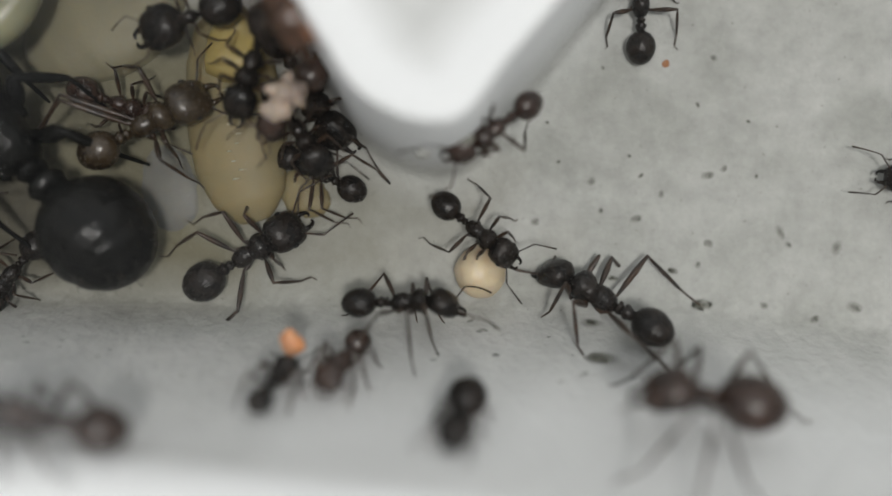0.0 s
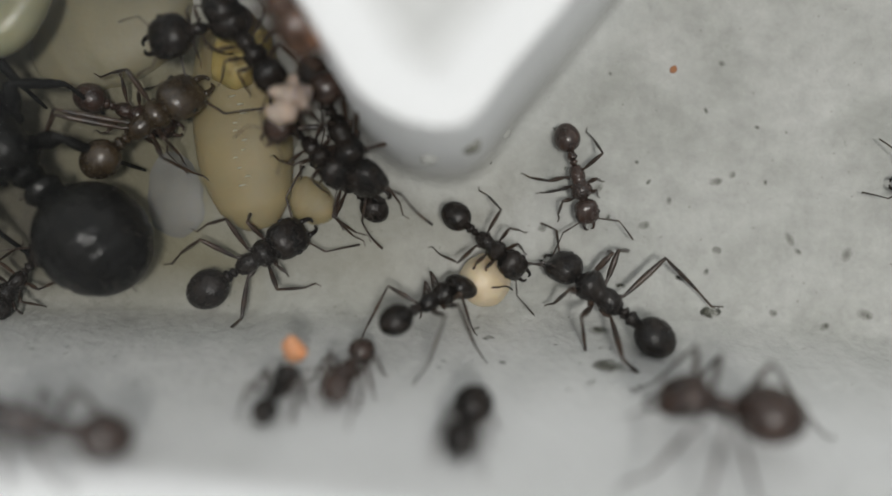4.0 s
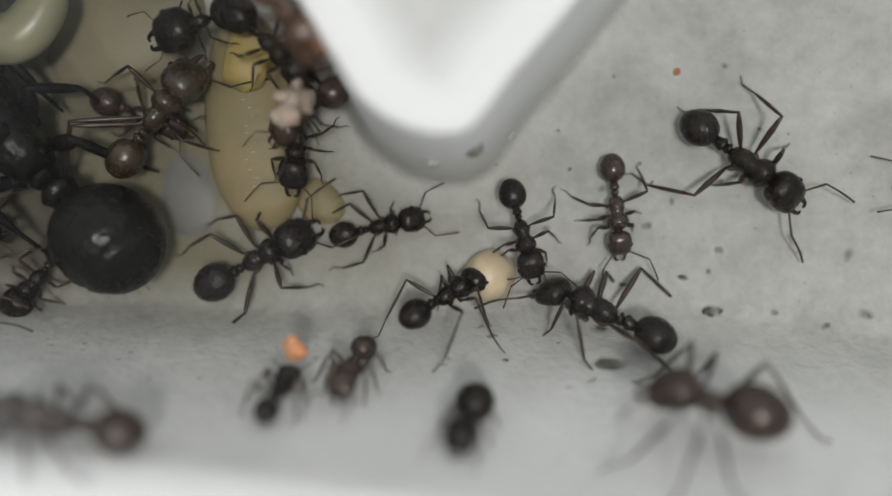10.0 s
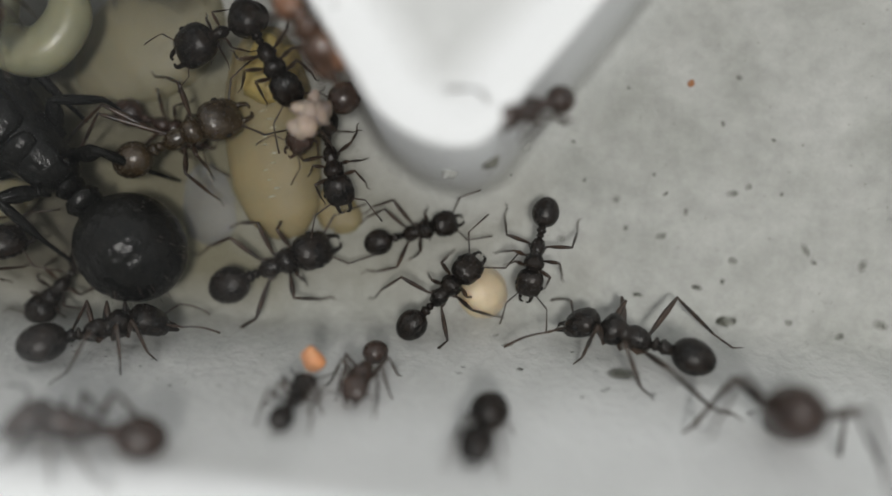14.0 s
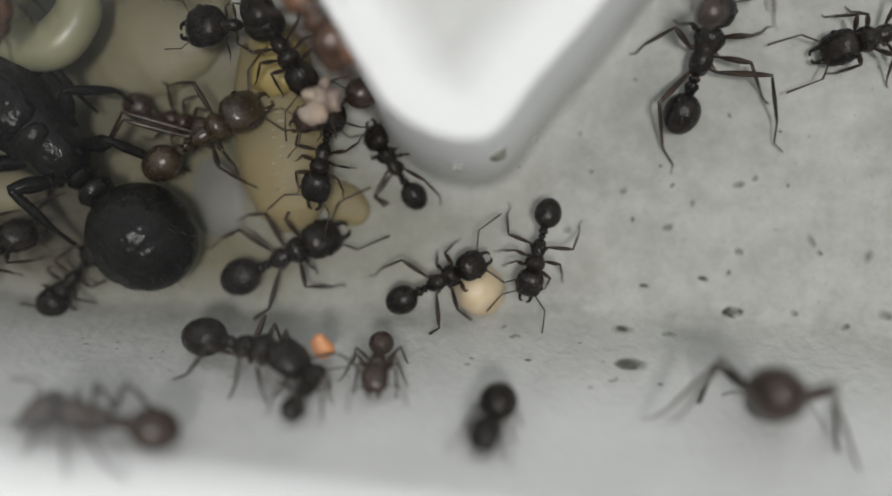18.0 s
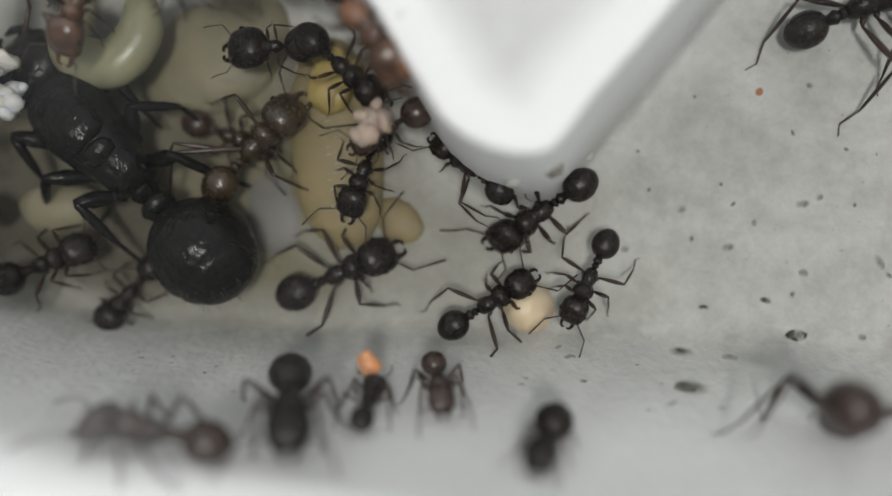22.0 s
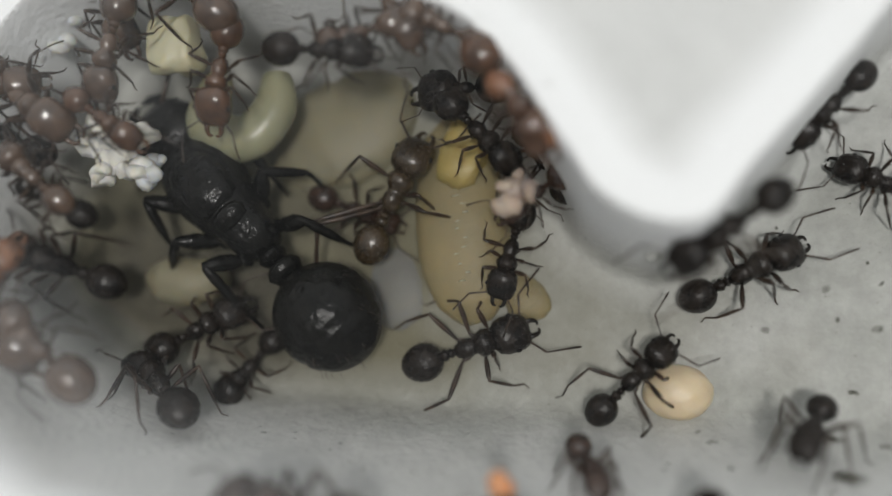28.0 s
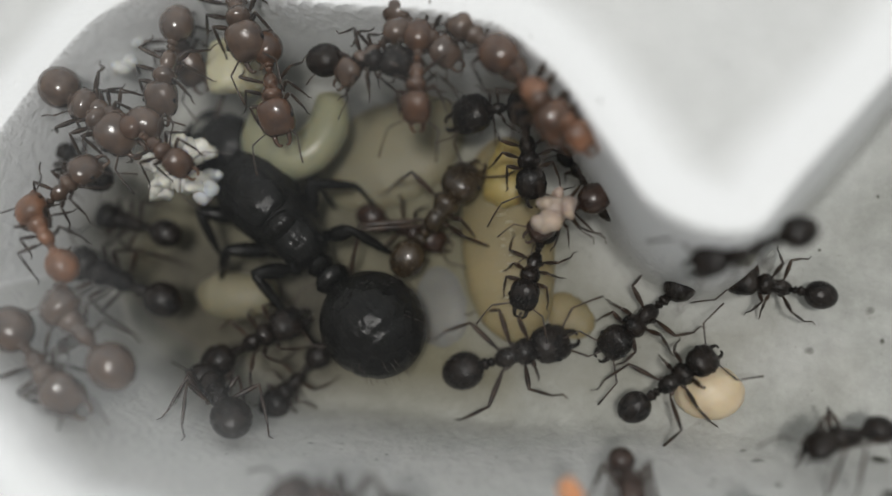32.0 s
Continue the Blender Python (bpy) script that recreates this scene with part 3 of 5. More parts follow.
def stand_pose(a, b, w=None, lift=0.0, flip=False):
    """The pose of a thing whose head is over a and tail over b (nest mm), on the wall or at a height w."""
    mid = ((a[0] + b[0]) / 2, (a[1] + b[1]) / 2)
    if w is None or w == "rim":
        field = FOOTING if w is None else RIM_FOOTING
        pa, pb = Vector((*a, wall_height(*a, field))), Vector((*b, wall_height(*b, field)))
        up = wall_normal(*mid, 0.8, field)
        if mid[1] > 0:
            up = (up + Vector((0, 0, 1.0))).normalized()
        place = (pa + pb) / 2
        place.z = max(place.z, wall_height(*mid, field))
        place += up * lift
    else:
        pa, pb, up, place = Vector((*a, w)), Vector((*b, w)), Vector((0, 0, -1 if flip else 1)), Vector((*mid, w))
    x = (pa - pb)
    x = (x - up * x.dot(up)).normalized()
    y = up.cross(x)
    m = Matrix((x, y, up)).transposed().to_4x4()
    m.translation = place * MM
    return NEST @ m


def trail(rows, lift, w=None, flip=False):
    """Rows for walk() from seconds, head u v, tail u v, degrees of stoop and a height of its own."""
    out = [(r[0], stand_pose(r[1:3], r[3:5], r[6] if len(r) > 6 else w, lift, flip) @ Matrix.Rotation(radians(r[5] if len(r) > 5 else 0), 4, "Y")) for r in rows]
    if rows[0][0] > 0:
        out.insert(0, (0.0, out[0][1]))
    if rows[-1][0] < 32:
        out.append((32.0, out[-1][1]))
    return out


def gait(made, rows, L, seed=0):
    """Swing the legs with the way gone, and let the feelers feel about."""
    root, legs, feelers = made
    rnd = random.Random(seed)
    times = np.arange(0, 32.01, 0.2)
    ts = [r[0] for r in rows]
    xs = [np.interp(times, ts, [r[k] for r in rows]) for k in (1, 2, 3, 4)]
    step = np.hypot(np.diff((xs[0] + xs[2]) / 2), np.diff((xs[1] + xs[3]) / 2))
    step = np.where(step < 0.06, 0, step)
    way = np.concatenate([[0], np.cumsum(step)])
    go = np.concatenate([[0], np.minimum(1, step / 0.25)])
    for lg, hip, i, s in legs:
        phase = math.pi * ((i + (s > 0)) % 2)
        keys = []
        for k, t in enumerate(times):
            if 0 < k < len(times) - 1 and go[k] == 0 and go[k + 1] == 0 and go[k - 1] == 0:
                continue
            a = way[k] / (0.55 * L) * math.tau + phase
            keys.append((float(t), Matrix.Translation(hip) @ Euler((s * 0.12 * go[k] * max(0, math.cos(a)), 0, s * -0.32 * go[k] * math.sin(a))).to_matrix().to_4x4()))
        if len(keys) > 2:
            walk(lg, keys)
    for fe, base, s in feelers:
        keys, t = [], 0.0
        while t < 32:
            keys.append((t, Matrix.Translation(base) @ Euler((0, rnd.uniform(-0.15, 0.2), rnd.uniform(-0.35, 0.35))).to_matrix().to_4x4()))
            t += rnd.uniform(0.5, 1.1)
        keys.append((32.0, keys[-1][1]))
        walk(fe, keys)


COLONY = []


def settle(made, L, rows, lift, w=None, flip=False, seed=0):
    COLONY.append((made, L, rows, lift, w, flip, seed))


settle(ant("big black worker ant with a broad head beside the larva", 4.50, stand=0.25, seed=1, big=0.41, gast=0.44, feet={(2, 1): (-0.84, 0.52), (1, 1): (-0.38, 0.69), (0, 1): (0.43, 0.64), (0, -1): (0.25, -0.33), (1, -1): (0.49, -0.60), (2, -1): (-0.96, -0.50)}), 4.50, [(0, -7.79, 0.71, -11.46, -1.55), (1, -7.86, 0.64, -11.49, -1.53), (2, -7.87, 0.61, -11.49, -1.45), (3, -7.90, 0.73, -11.53, -1.57), (6, -7.91, 0.68, -11.60, -1.60), (7, -7.97, 0.72, -11.71, -1.60), (8, -7.93, 0.85, -11.77, -1.48), (9, -7.91, 0.83, -11.79, -1.39), (10, -7.92, 0.77, -11.96, -1.41), (11, -7.91, 0.69, -12.14, -1.29), (12, -7.95, 0.70, -12.19, -1.29), (13, -7.82, 0.69, -12.12, -1.14), (14, -7.90, 0.63, -12.21, -1.15), (17, -7.93, 0.71, -12.12, -1.16), (18, -7.91, 0.83, -12.07, -1.10), (19, -7.86, 0.81, -11.93, -0.99), (20, -7.89, 0.80, -11.94, -1.02), (21, -7.82, 0.77, -11.80, -0.90), (22, -7.90, 0.73, -11.88, -1.02), (23, -8.03, 0.69, -12.00, -0.96), (24, -7.94, 0.76, -11.81, -0.89), (25, -7.99, 0.82, -11.97, -0.84), (28, -7.56, 0.74, -11.76, -0.72), (29, -7.61, 0.83, -11.69, -0.69), (30, -7.57, 0.79, -11.74, -0.63), (31, -7.70, 0.92, -12.01, -0.39), (32, -7.76, 1.09, -12.02, -0.37)], 1.13, None, False, 1)
settle(ant("black worker ant holding on to the cream pupa", 3.76, stand=0.52, seed=2, big=0.37, gast=0.40, feet={(2, 1): (-0.84, 0.50), (2, -1): (-0.82, -0.62), (1, -1): (0.22, -0.83), (1, 1): (0.16, 0.39), (0, 1): (0.51, 0.41), (0, -1): (0.47, -0.34)}), 3.76, [(0, -0.25, -4.28, -3.82, -4.16), (1, 1.60, -4.59, -1.98, -4.58), (2, -0.38, -3.67, -3.21, -4.74), (3, -0.08, -3.59, -2.95, -4.60), (6, 0.87, -2.45, -1.90, -4.43), (7, 0.94, -2.96, -2.23, -4.35), (8, 1.10, -3.12, -2.11, -4.29), (9, 1.00, -2.57, -2.24, -4.22), (10, 1.10, -2.83, -2.11, -4.40), (11, 1.16, -2.70, -1.91, -4.45), (12, 1.04, -1.91, -1.86, -4.03), (13, 0.32, -0.93, -2.11, -3.67), (14, -0.32, -0.44, -2.84, -2.96), (17, -1.23, -0.04, -2.99, -2.15), (18, -0.94, -0.70, -3.33, -1.89), (19, -1.04, -0.69, -3.28, -2.06), (20, -1.27, -0.04, -3.28, -1.91), (21, -1.30, -0.36, -3.55, -1.78), (22, -1.19, -0.81, -3.42, -2.23), (23, -1.43, -1.01, -3.27, -2.01), (24, -1.33, -1.03, -3.20, -2.13), (25, -1.45, -1.02, -3.43, -2.06), (28, -1.07, -0.48, -2.67, -2.10), (29, -0.98, -0.25, -2.75, -2.02), (30, -1.16, -0.02, -3.09, -1.89), (31, -1.17, -0.06, -3.25, -1.66), (32, -1.20, 0.10, -3.22, -1.39)], 1.95, None, False, 2)
settle(ant("small black worker ant tugging at the cream pupa", 3.44, stand=0.57, seed=3, big=0.38, gast=0.40, feet={(2, -1): (-0.54, -0.59), (2, 1): (-0.57, 0.56), (1, -1): (0.21, -0.59), (1, 1): (0.39, 0.52), (0, -1): (0.39, -0.43), (0, 1): (0.60, 0.27)}), 3.44, [(0, 2.54, -0.11, 0.16, 1.84), (1, 2.53, -0.11, 0.40, 1.60), (2, 2.48, -0.22, 0.57, 1.53), (3, 2.45, -0.25, 0.52, 1.52), (6, 2.69, -0.02, 0.62, 1.48), (7, 3.00, -0.05, 0.92, 1.45), (8, 3.15, 0.04, 1.03, 1.59), (9, 3.09, 0.03, 1.37, 1.94), (10, 3.43, -0.28, 2.66, 2.68), (11, 3.28, -0.28, 2.72, 2.64), (12, 3.08, -0.47, 2.60, 2.38), (13, 2.76, -0.56, 3.27, 2.44), (14, 2.73, -0.78, 3.46, 2.41), (17, 2.58, -1.13, 3.15, 2.26), (18, 2.36, -1.25, 3.24, 2.05), (19, 2.44, -1.43, 3.39, 1.85), (20, 2.04, -1.57, 3.16, 1.43), (21, 1.81, -1.60, 3.05, 1.68), (22, 1.83, -1.64, 3.29, 1.47), (23, 1.35, -1.52, 3.64, 0.87), (24, 1.84, -1.55, 3.77, 0.95), (25, 2.83, -1.80, 3.62, 1.60), (28, 4.71, -5.37, 6.19, -3.74), (29, 5.85, -5.50, 6.80, -3.70), (30, 5.44, -5.61, 5.91, -3.68), (31, 4.41, -5.38, 5.97, -3.59), (32, 3.47, -4.84, 6.72, -3.84)], 1.95, None, False, 3)
settle(ant("big black worker ant with a broad head standing on the plaster", 5.19, stand=0.25, seed=4, big=0.31, gast=0.36, feet={(0, 1): (0.42, 0.32), (1, 1): (-0.20, 0.56), (2, 1): (-1.09, 0.10), (2, -1): (-0.70, -0.89), (1, -1): (0.05, -0.82), (0, -1): (0.48, -0.60)}), 5.19, [(0, 5.29, -2.38, 9.19, -4.50), (1, 4.92, -2.66, 8.94, -4.63), (2, 5.09, -1.94, 8.92, -4.28), (3, 5.64, -0.83, 9.12, -3.92), (6, 4.51, -3.11, 8.82, -4.60), (7, 4.67, -2.78, 8.88, -4.66), (8, 4.76, -2.72, 8.92, -4.62), (9, 4.52, -3.11, 8.99, -4.65), (10, 4.53, -2.98, 9.01, -4.65), (11, 5.85, -4.20, 10.73, -5.13), (12, 5.39, -4.27, 10.31, -4.87), (13, 4.14, -3.91, 8.92, -5.01), (14, 5.11, -3.96, 9.93, -5.13), (14.5, 5.96, -3.13, 10.60, -5.07), (15.5, 7.04, 0.89, 11.07, -2.90), (16.5, 8.73, 3.36, 10.79, -1.33), (17, 7.32, 5.53, 10.00, 1.31), (17.5, 8.28, 8.27, 8.85, 3.43), (18, 11.49, 11.99, 9.70, 6.87), (19, 13.05, 14.53, 10.87, 9.60), (20, 14.70, 14.79, 11.67, 10.50), (21, 16.24, 14.45, 12.40, 11.39), (22, 17.22, 13.64, 12.82, 11.79), (23, 17.46, 13.18, 13.58, 12.32), (32, 25.14, 14.31, 21.80, 13.34)], 1.30, None, False, 4)
settle(ant("slim dark brown worker ant on the grey plaster wall", 3.63, stand=0.25, seed=5, big=0.32, gast=0.36, mat=BROWN, feet={(2, -1): (-0.25, -0.71), (2, 1): (-0.59, 0.35), (1, -1): (0.11, -0.55), (1, 1): (0.15, 0.38), (0, -1): (0.52, -0.38), (0, 1): (0.36, 0.25)}), 3.63, [(0, 0.60, 4.42, 2.81, 6.66), (1, -0.59, 3.56, 2.24, 5.50), (1.5, 2.97, 3.57, 2.59, 6.17), (2, 5.09, 2.12, 4.11, 5.57), (3, 6.64, 2.37, 4.80, 5.49), (6, 5.29, 1.39, 7.31, 4.52), (7, 6.79, 0.72, 7.46, 4.34), (8, 7.38, 1.01, 7.65, 4.20), (9, 7.21, 0.86, 7.34, 3.85), (10, 7.80, 0.91, 7.52, 3.86), (11, 7.52, 1.55, 9.65, 4.71), (11.5, 5.62, 4.12, 9.52, 3.93), (12, 5.10, 7.64, 7.45, 5.27), (12.5, 4.28, 8.73, 4.58, 7.25, -30, 5.5), (12.75, 2.87, 7.71, 4.04, 7.35, -40, 7), (13, 2.26, 6.14, 3.44, 7.21, -45, 8), (13.5, 1.20, 5.84, 2.67, 7.06, -45, 8.5), (14, 1.80, 6.11, 3.40, 6.86, -45, 8.5), (14.25, 3.53, 8.56, 4.07, 7.16, -40, 8), (14.5, 4.96, 10.59, 4.26, 8.72, -30, 7.5), (16, 9.0, 12.6, 7.6, 10.8, 0, 6), (32, 18.12, 23.76, 15.67, 22.17)], 0.91, "rim", False, 5)
settle(ant("black worker ant walking on the grey plaster wall", 3.90, stand=0.19, seed=6, big=0.38, gast=0.38), 3.90, [(0, 9.34, 13.09, 9.38, 10.17), (0.5, 5.62, 10.21, 8.57, 10.70), (1, 4.75, 7.80, 7.27, 9.64), (1.25, 5.11, 10.09, 7.63, 9.63), (1.5, 6.37, 11.84, 6.52, 9.81), (2, 6.91, 13.58, 6.45, 11.15), (3, 8.14, 17.07, 7.57, 14.60), (8, 8.93, 18.77, 8.37, 16.32), (32, 19.45, 26.41, 16.92, 25.10)], 0.74, None, False, 6)
settle(ant("black worker ant walking on the grey plaster wall", 3.42, stand=0.25, seed=7, big=0.36, gast=0.40, feet={(2, 1): (-0.83, 0.37), (2, -1): (-0.91, -0.38), (1, 1): (-0.73, 0.52), (1, -1): (-0.19, -0.38), (0, 1): (0.31, 0.34), (0, -1): (0.20, -0.17)}), 3.42, [(0, -7.68, 4.40, -4.48, 2.81), (1, -7.58, 4.20, -4.49, 2.75), (2, -6.86, 4.09, -4.48, 2.77), (3, -6.55, 3.68, -4.26, 2.45), (4.5, -5.34, 4.77, -3.97, 2.32), (6, -2.80, 3.49, -4.50, 1.24), (7, -1.99, 2.46, -5.34, 1.28), (8, -2.00, 1.80, -5.39, 1.40), (9, -1.93, 1.87, -5.40, 1.37), (10, -2.15, 1.73, -5.70, 0.94), (11, -2.45, 1.94, -5.90, 0.84), (12, -2.26, 1.65, -5.85, 0.96), (13, -1.22, 1.95, -4.79, 1.11), (14, -1.25, 2.02, -4.87, 1.01), (15.3, -2.74, 3.87, -5.20, 1.67), (16.5, -3.63, 4.72, -4.40, 2.03), (17, -3.96, 4.85, -4.22, 2.23), (18, -4.64, 5.58, -3.53, 3.80), (19, -4.61, 5.61, -2.90, 3.74), (20, -3.83, 5.41, -3.03, 3.82), (21, -4.29, 5.90, -3.55, 4.31), (22, -3.64, 5.46, -2.54, 4.59, 0, 2.5), (23, -3.79, 5.31, -3.09, 4.19, -30, 4), (24, -4.03, 5.99, -3.30, 4.74, -30, 7), (24.5, -4.95, 5.96, -3.33, 4.78, 0, 7.8), (25, -5.40, 6.82, -3.89, 5.59, 0, 8), (28, -6.41, 9.95, -5.16, 8.11), (29, -6.51, 10.10, -5.35, 8.23), (30, -6.46, 10.05, -5.34, 8.19), (31, -6.61, 9.95, -5.28, 8.26), (32, -6.41, 9.86, -5.20, 8.25)], 0.85, None, False, 7)
settle(ant("large black worker ant crossing the grey plaster wall", 5.00, stand=0.25, seed=8, big=0.36, gast=0.36, feet={(2, 1): (-0.74, 0.34), (2, -1): (-0.99, -0.49), (1, 1): (-0.64, 0.49), (1, -1): (0.02, -0.40), (0, 1): (0.43, 0.44), (0, -1): (0.35, -0.10)}), 5.00, [(0, -5.22, 6.85, -6.74, 9.39), (3, -4.37, 5.57, -5.98, 7.95), (5.5, -1.71, 3.53, -3.23, 5.95), (6, -0.57, 2.99, -2.51, 5.34), (7, 1.24, 3.33, -2.62, 4.54, 0, 3.6), (8, 4.84, 5.76, 1.05, 4.34, 0, 5), (9, 10.87, 7.43, 5.87, 7.44), (10, 15.55, 3.03, 11.62, 6.08), (11, 19.02, -5.02, 15.82, -1.62), (12, 21.33, -7.50, 19.80, -5.26), (14, 26.42, -6.70, 23.46, -5.92), (32, 25.74, -5.38, 23.62, -4.73)], 1.27, "rim", False, 8)
settle(ant("black worker ant walking on the grey plaster wall", 4.40, stand=0.24, seed=9, big=0.38, gast=0.38), 4.40, [(0, 26.52, 10.21, 29.78, 11.03), (16, 24.62, 10.74, 27.73, 11.79), (18, 17.62, 10.20, 21.07, 11.25), (19, 11.24, 4.72, 15.03, 7.12), (20, 3.09, 1.91, 6.29, 3.87), (21, -1.77, 2.96, 1.89, 4.59), (22, -1.37, 2.43, 1.78, 4.55), (23, -1.40, 2.33, 1.81, 4.65), (24, -1.27, 2.33, 1.82, 4.71), (25, -2.56, 3.21, 1.35, 4.52), (25.5, -3.29, 2.96, 0.07, 3.77), (26.2, -1.26, -0.41, -0.02, 2.46), (26.9, 2.54, 1.07, -0.47, 2.04), (27.5, 4.38, 4.57, 0.81, 2.67), (28, 5.10, 4.82, 1.26, 2.77), (29, 5.69, 5.56, 1.83, 2.97), (30, 11.12, 9.99, 8.26, 9.07), (31, 13.56, 12.14, 10.62, 11.11), (32, 15.00, 11.95, 12.10, 11.17)], 1.06, None, False, 9)
settle(ant("black worker ant walking on the grey plaster wall", 4.10, stand=0.24, seed=10, big=0.38, gast=0.38), 4.10, [(0, 33.11, 14.59, 35.83, 16.22), (22, 20.35, 12.47, 23.07, 14.26), (23, 12.50, 11.17, 14.85, 13.39), (24, 6.39, 8.56, 8.66, 11.47), (25, 4.05, 5.71, 6.15, 8.18), (27.5, 2.72, 5.87, 4.60, 8.48), (28, 0.54, 4.07, 3.10, 5.98, 0, 7.5), (29, -1.25, 4.15, 1.74, 4.88, 0, 7.5), (30, -4.01, 3.67, -1.31, 4.87, 0, 2.8), (31, -4.75, 3.20, -1.24, 4.35), (32, -4.43, 1.47, -1.86, 3.84)], 0.99, None, False, 10)
settle(ant("black worker ant walking on the grey plaster wall", 3.48, stand=0.25, seed=11, big=0.40, gast=0.40), 3.48, [(0, 33.20, 3.70, 36.48, 2.61), (24, 16.50, 8.47, 19.10, 7.46), (28, 8.25, 8.73, 11.13, 7.37), (29, 8.58, 2.17, 11.70, 2.74), (30, 6.51, 2.77, 9.67, 2.57), (31, 4.02, 2.84, 7.82, 2.83), (32, 1.36, 4.33, 4.50, 3.79)], 0.87, None, False, 11)
settle(ant("black worker ant walking on the grey plaster wall", 3.6, stand=0.25, seed=12, big=0.38, gast=0.40), 3.6, [(0, 33.11, 20.28, 34.92, 21.36), (24, 13.77, 18.06, 15.96, 19.39), (28, 6.03, 10.45, 7.66, 12.12, 0, 3), (29, 2.81, 5.76, 5.30, 8.68, 0, 6.5), (30, 0.89, 4.75, 3.64, 6.92, 0, 8.5), (31, -1.30, 4.67, 2.51, 5.36, 0, 8.5), (32, -0.88, 4.06, 2.43, 5.26, 0, 8)], 1.08, None, False, 12)
settle(ant("black worker ant walking on the grey plaster wall", 3.50, stand=0.25, seed=13, big=0.38, gast=0.40), 3.50, [(0, 22.00, 3.30, 25.01, 2.89), (9, 22.45, 3.25, 25.37, 2.85), (32, 24.25, 4.73, 26.22, 4.28)], 0.88, None, False, 13)
settle(ant("dark worker ant standing on the pale plaster floor", 3.10, stand=0.71, seed=14, big=0.62, gast=0.80, thick=1.4, mat=BROWN, high=1.8, feet={(0, -1): (1.11, -1.04), (0, 1): (1.18, 1.11), (1, -1): (0.35, -1.46), (1, 1): (0.28, 1.53), (2, -1): (-1.60, -0.76), (2, 1): (-0.62, 1.11)}), 3.10, [(0, 8.73, -7.52, 11.24, -7.81), (1, 8.76, -7.58, 11.23, -7.91), (2, 8.94, -7.51, 11.26, -7.87), (3, 9.10, -7.51, 11.34, -7.87), (6, 9.10, -7.48, 11.47, -7.84), (7, 9.23, -7.50, 11.38, -7.89), (8, 9.30, -7.50, 11.48, -7.92), (9, 8.86, -7.44, 11.48, -7.95), (10, 8.35, -7.21, 11.73, -7.91), (11, 8.76, -7.38, 11.74, -7.93), (12, 9.58, -7.54, 12.01, -7.95, 10), (13, 11.75, -7.27, 11.34, -8.08, 42), (14, 12.88, -7.30, 12.16, -8.13, 42), (17, 12.63, -7.01, 11.90, -7.86, 42), (18, 12.00, -7.02, 11.30, -7.89, 42), (19, 11.86, -6.97, 11.16, -7.84, 42), (20, 12.53, -6.99, 11.80, -7.86, 42), (21, 12.30, -6.86, 11.57, -7.74, 42), (22, 12.43, -6.73, 11.70, -7.60, 42), (23, 11.67, -6.19, 10.98, -7.04, 42), (32, 16.46, -6.90, 15.20, -7.75, 42)], 2.20, None, False, 14)
settle(ant("dark worker ant standing on the pale plaster floor", 2.40, stand=0.34, seed=15, big=0.52, gast=0.72), 2.40, [(6, 0.18, -7.77, 0.90, -6.47)], 0.81, None, False, 15)
settle(ant("dark worker ant standing on the pale plaster floor", 4.40, stand=0.24, seed=16, big=0.40, gast=0.42, mat=BROWN), 4.40, [(19, -16.73, -7.00, -12.46, -7.33)], 1.07, None, False, 16)
settle(ant("brown worker ant standing on the pale plaster floor", 3.10, stand=0.29, seed=17, big=0.38, gast=0.40, mat=BROWN), 3.10, [(0, -4.76, -6.11, -3.89, -4.87), (8, -4.61, -6.25, -4.01, -4.93), (13, -4.91, -6.05, -4.42, -4.78), (17, -4.84, -5.99, -4.46, -4.80), (19, -4.00, -6.11, -4.65, -4.71), (21, -3.83, -6.21, -4.56, -4.75), (23, -3.82, -6.17, -4.68, -4.72), (25, -3.57, -6.20, -4.59, -4.59), (28, -3.40, -6.10, -4.18, -4.91), (30, -3.37, -6.50, -4.25, -5.12), (32, -3.85, -6.31, -4.41, -4.71)], 0.89, None, False, 17)
settle(ant("worker ant on the floor carrying an orange grain", 2.70, stand=0.27, seed=18, big=0.36, gast=0.40), 2.70, [(0, -6.72, -5.55, -7.34, -6.63), (8, -7.02, -5.71, -7.38, -6.76), (13, -7.18, -5.78, -7.59, -6.75), (19, -7.23, -5.72, -7.57, -6.74), (20, -7.11, -5.72, -7.39, -6.83), (21, -6.82, -5.47, -7.25, -6.67), (22, -6.97, -5.47, -7.00, -6.63), (23, -6.58, -5.61, -6.36, -6.61), (24, -6.88, -5.49, -5.84, -6.53), (25, -6.76, -5.74, -5.51, -6.63), (28, -6.68, -6.90, -5.60, -7.59), (32, -7.05, -7.49, -5.94, -8.16)], 0.72, None, False, 18)
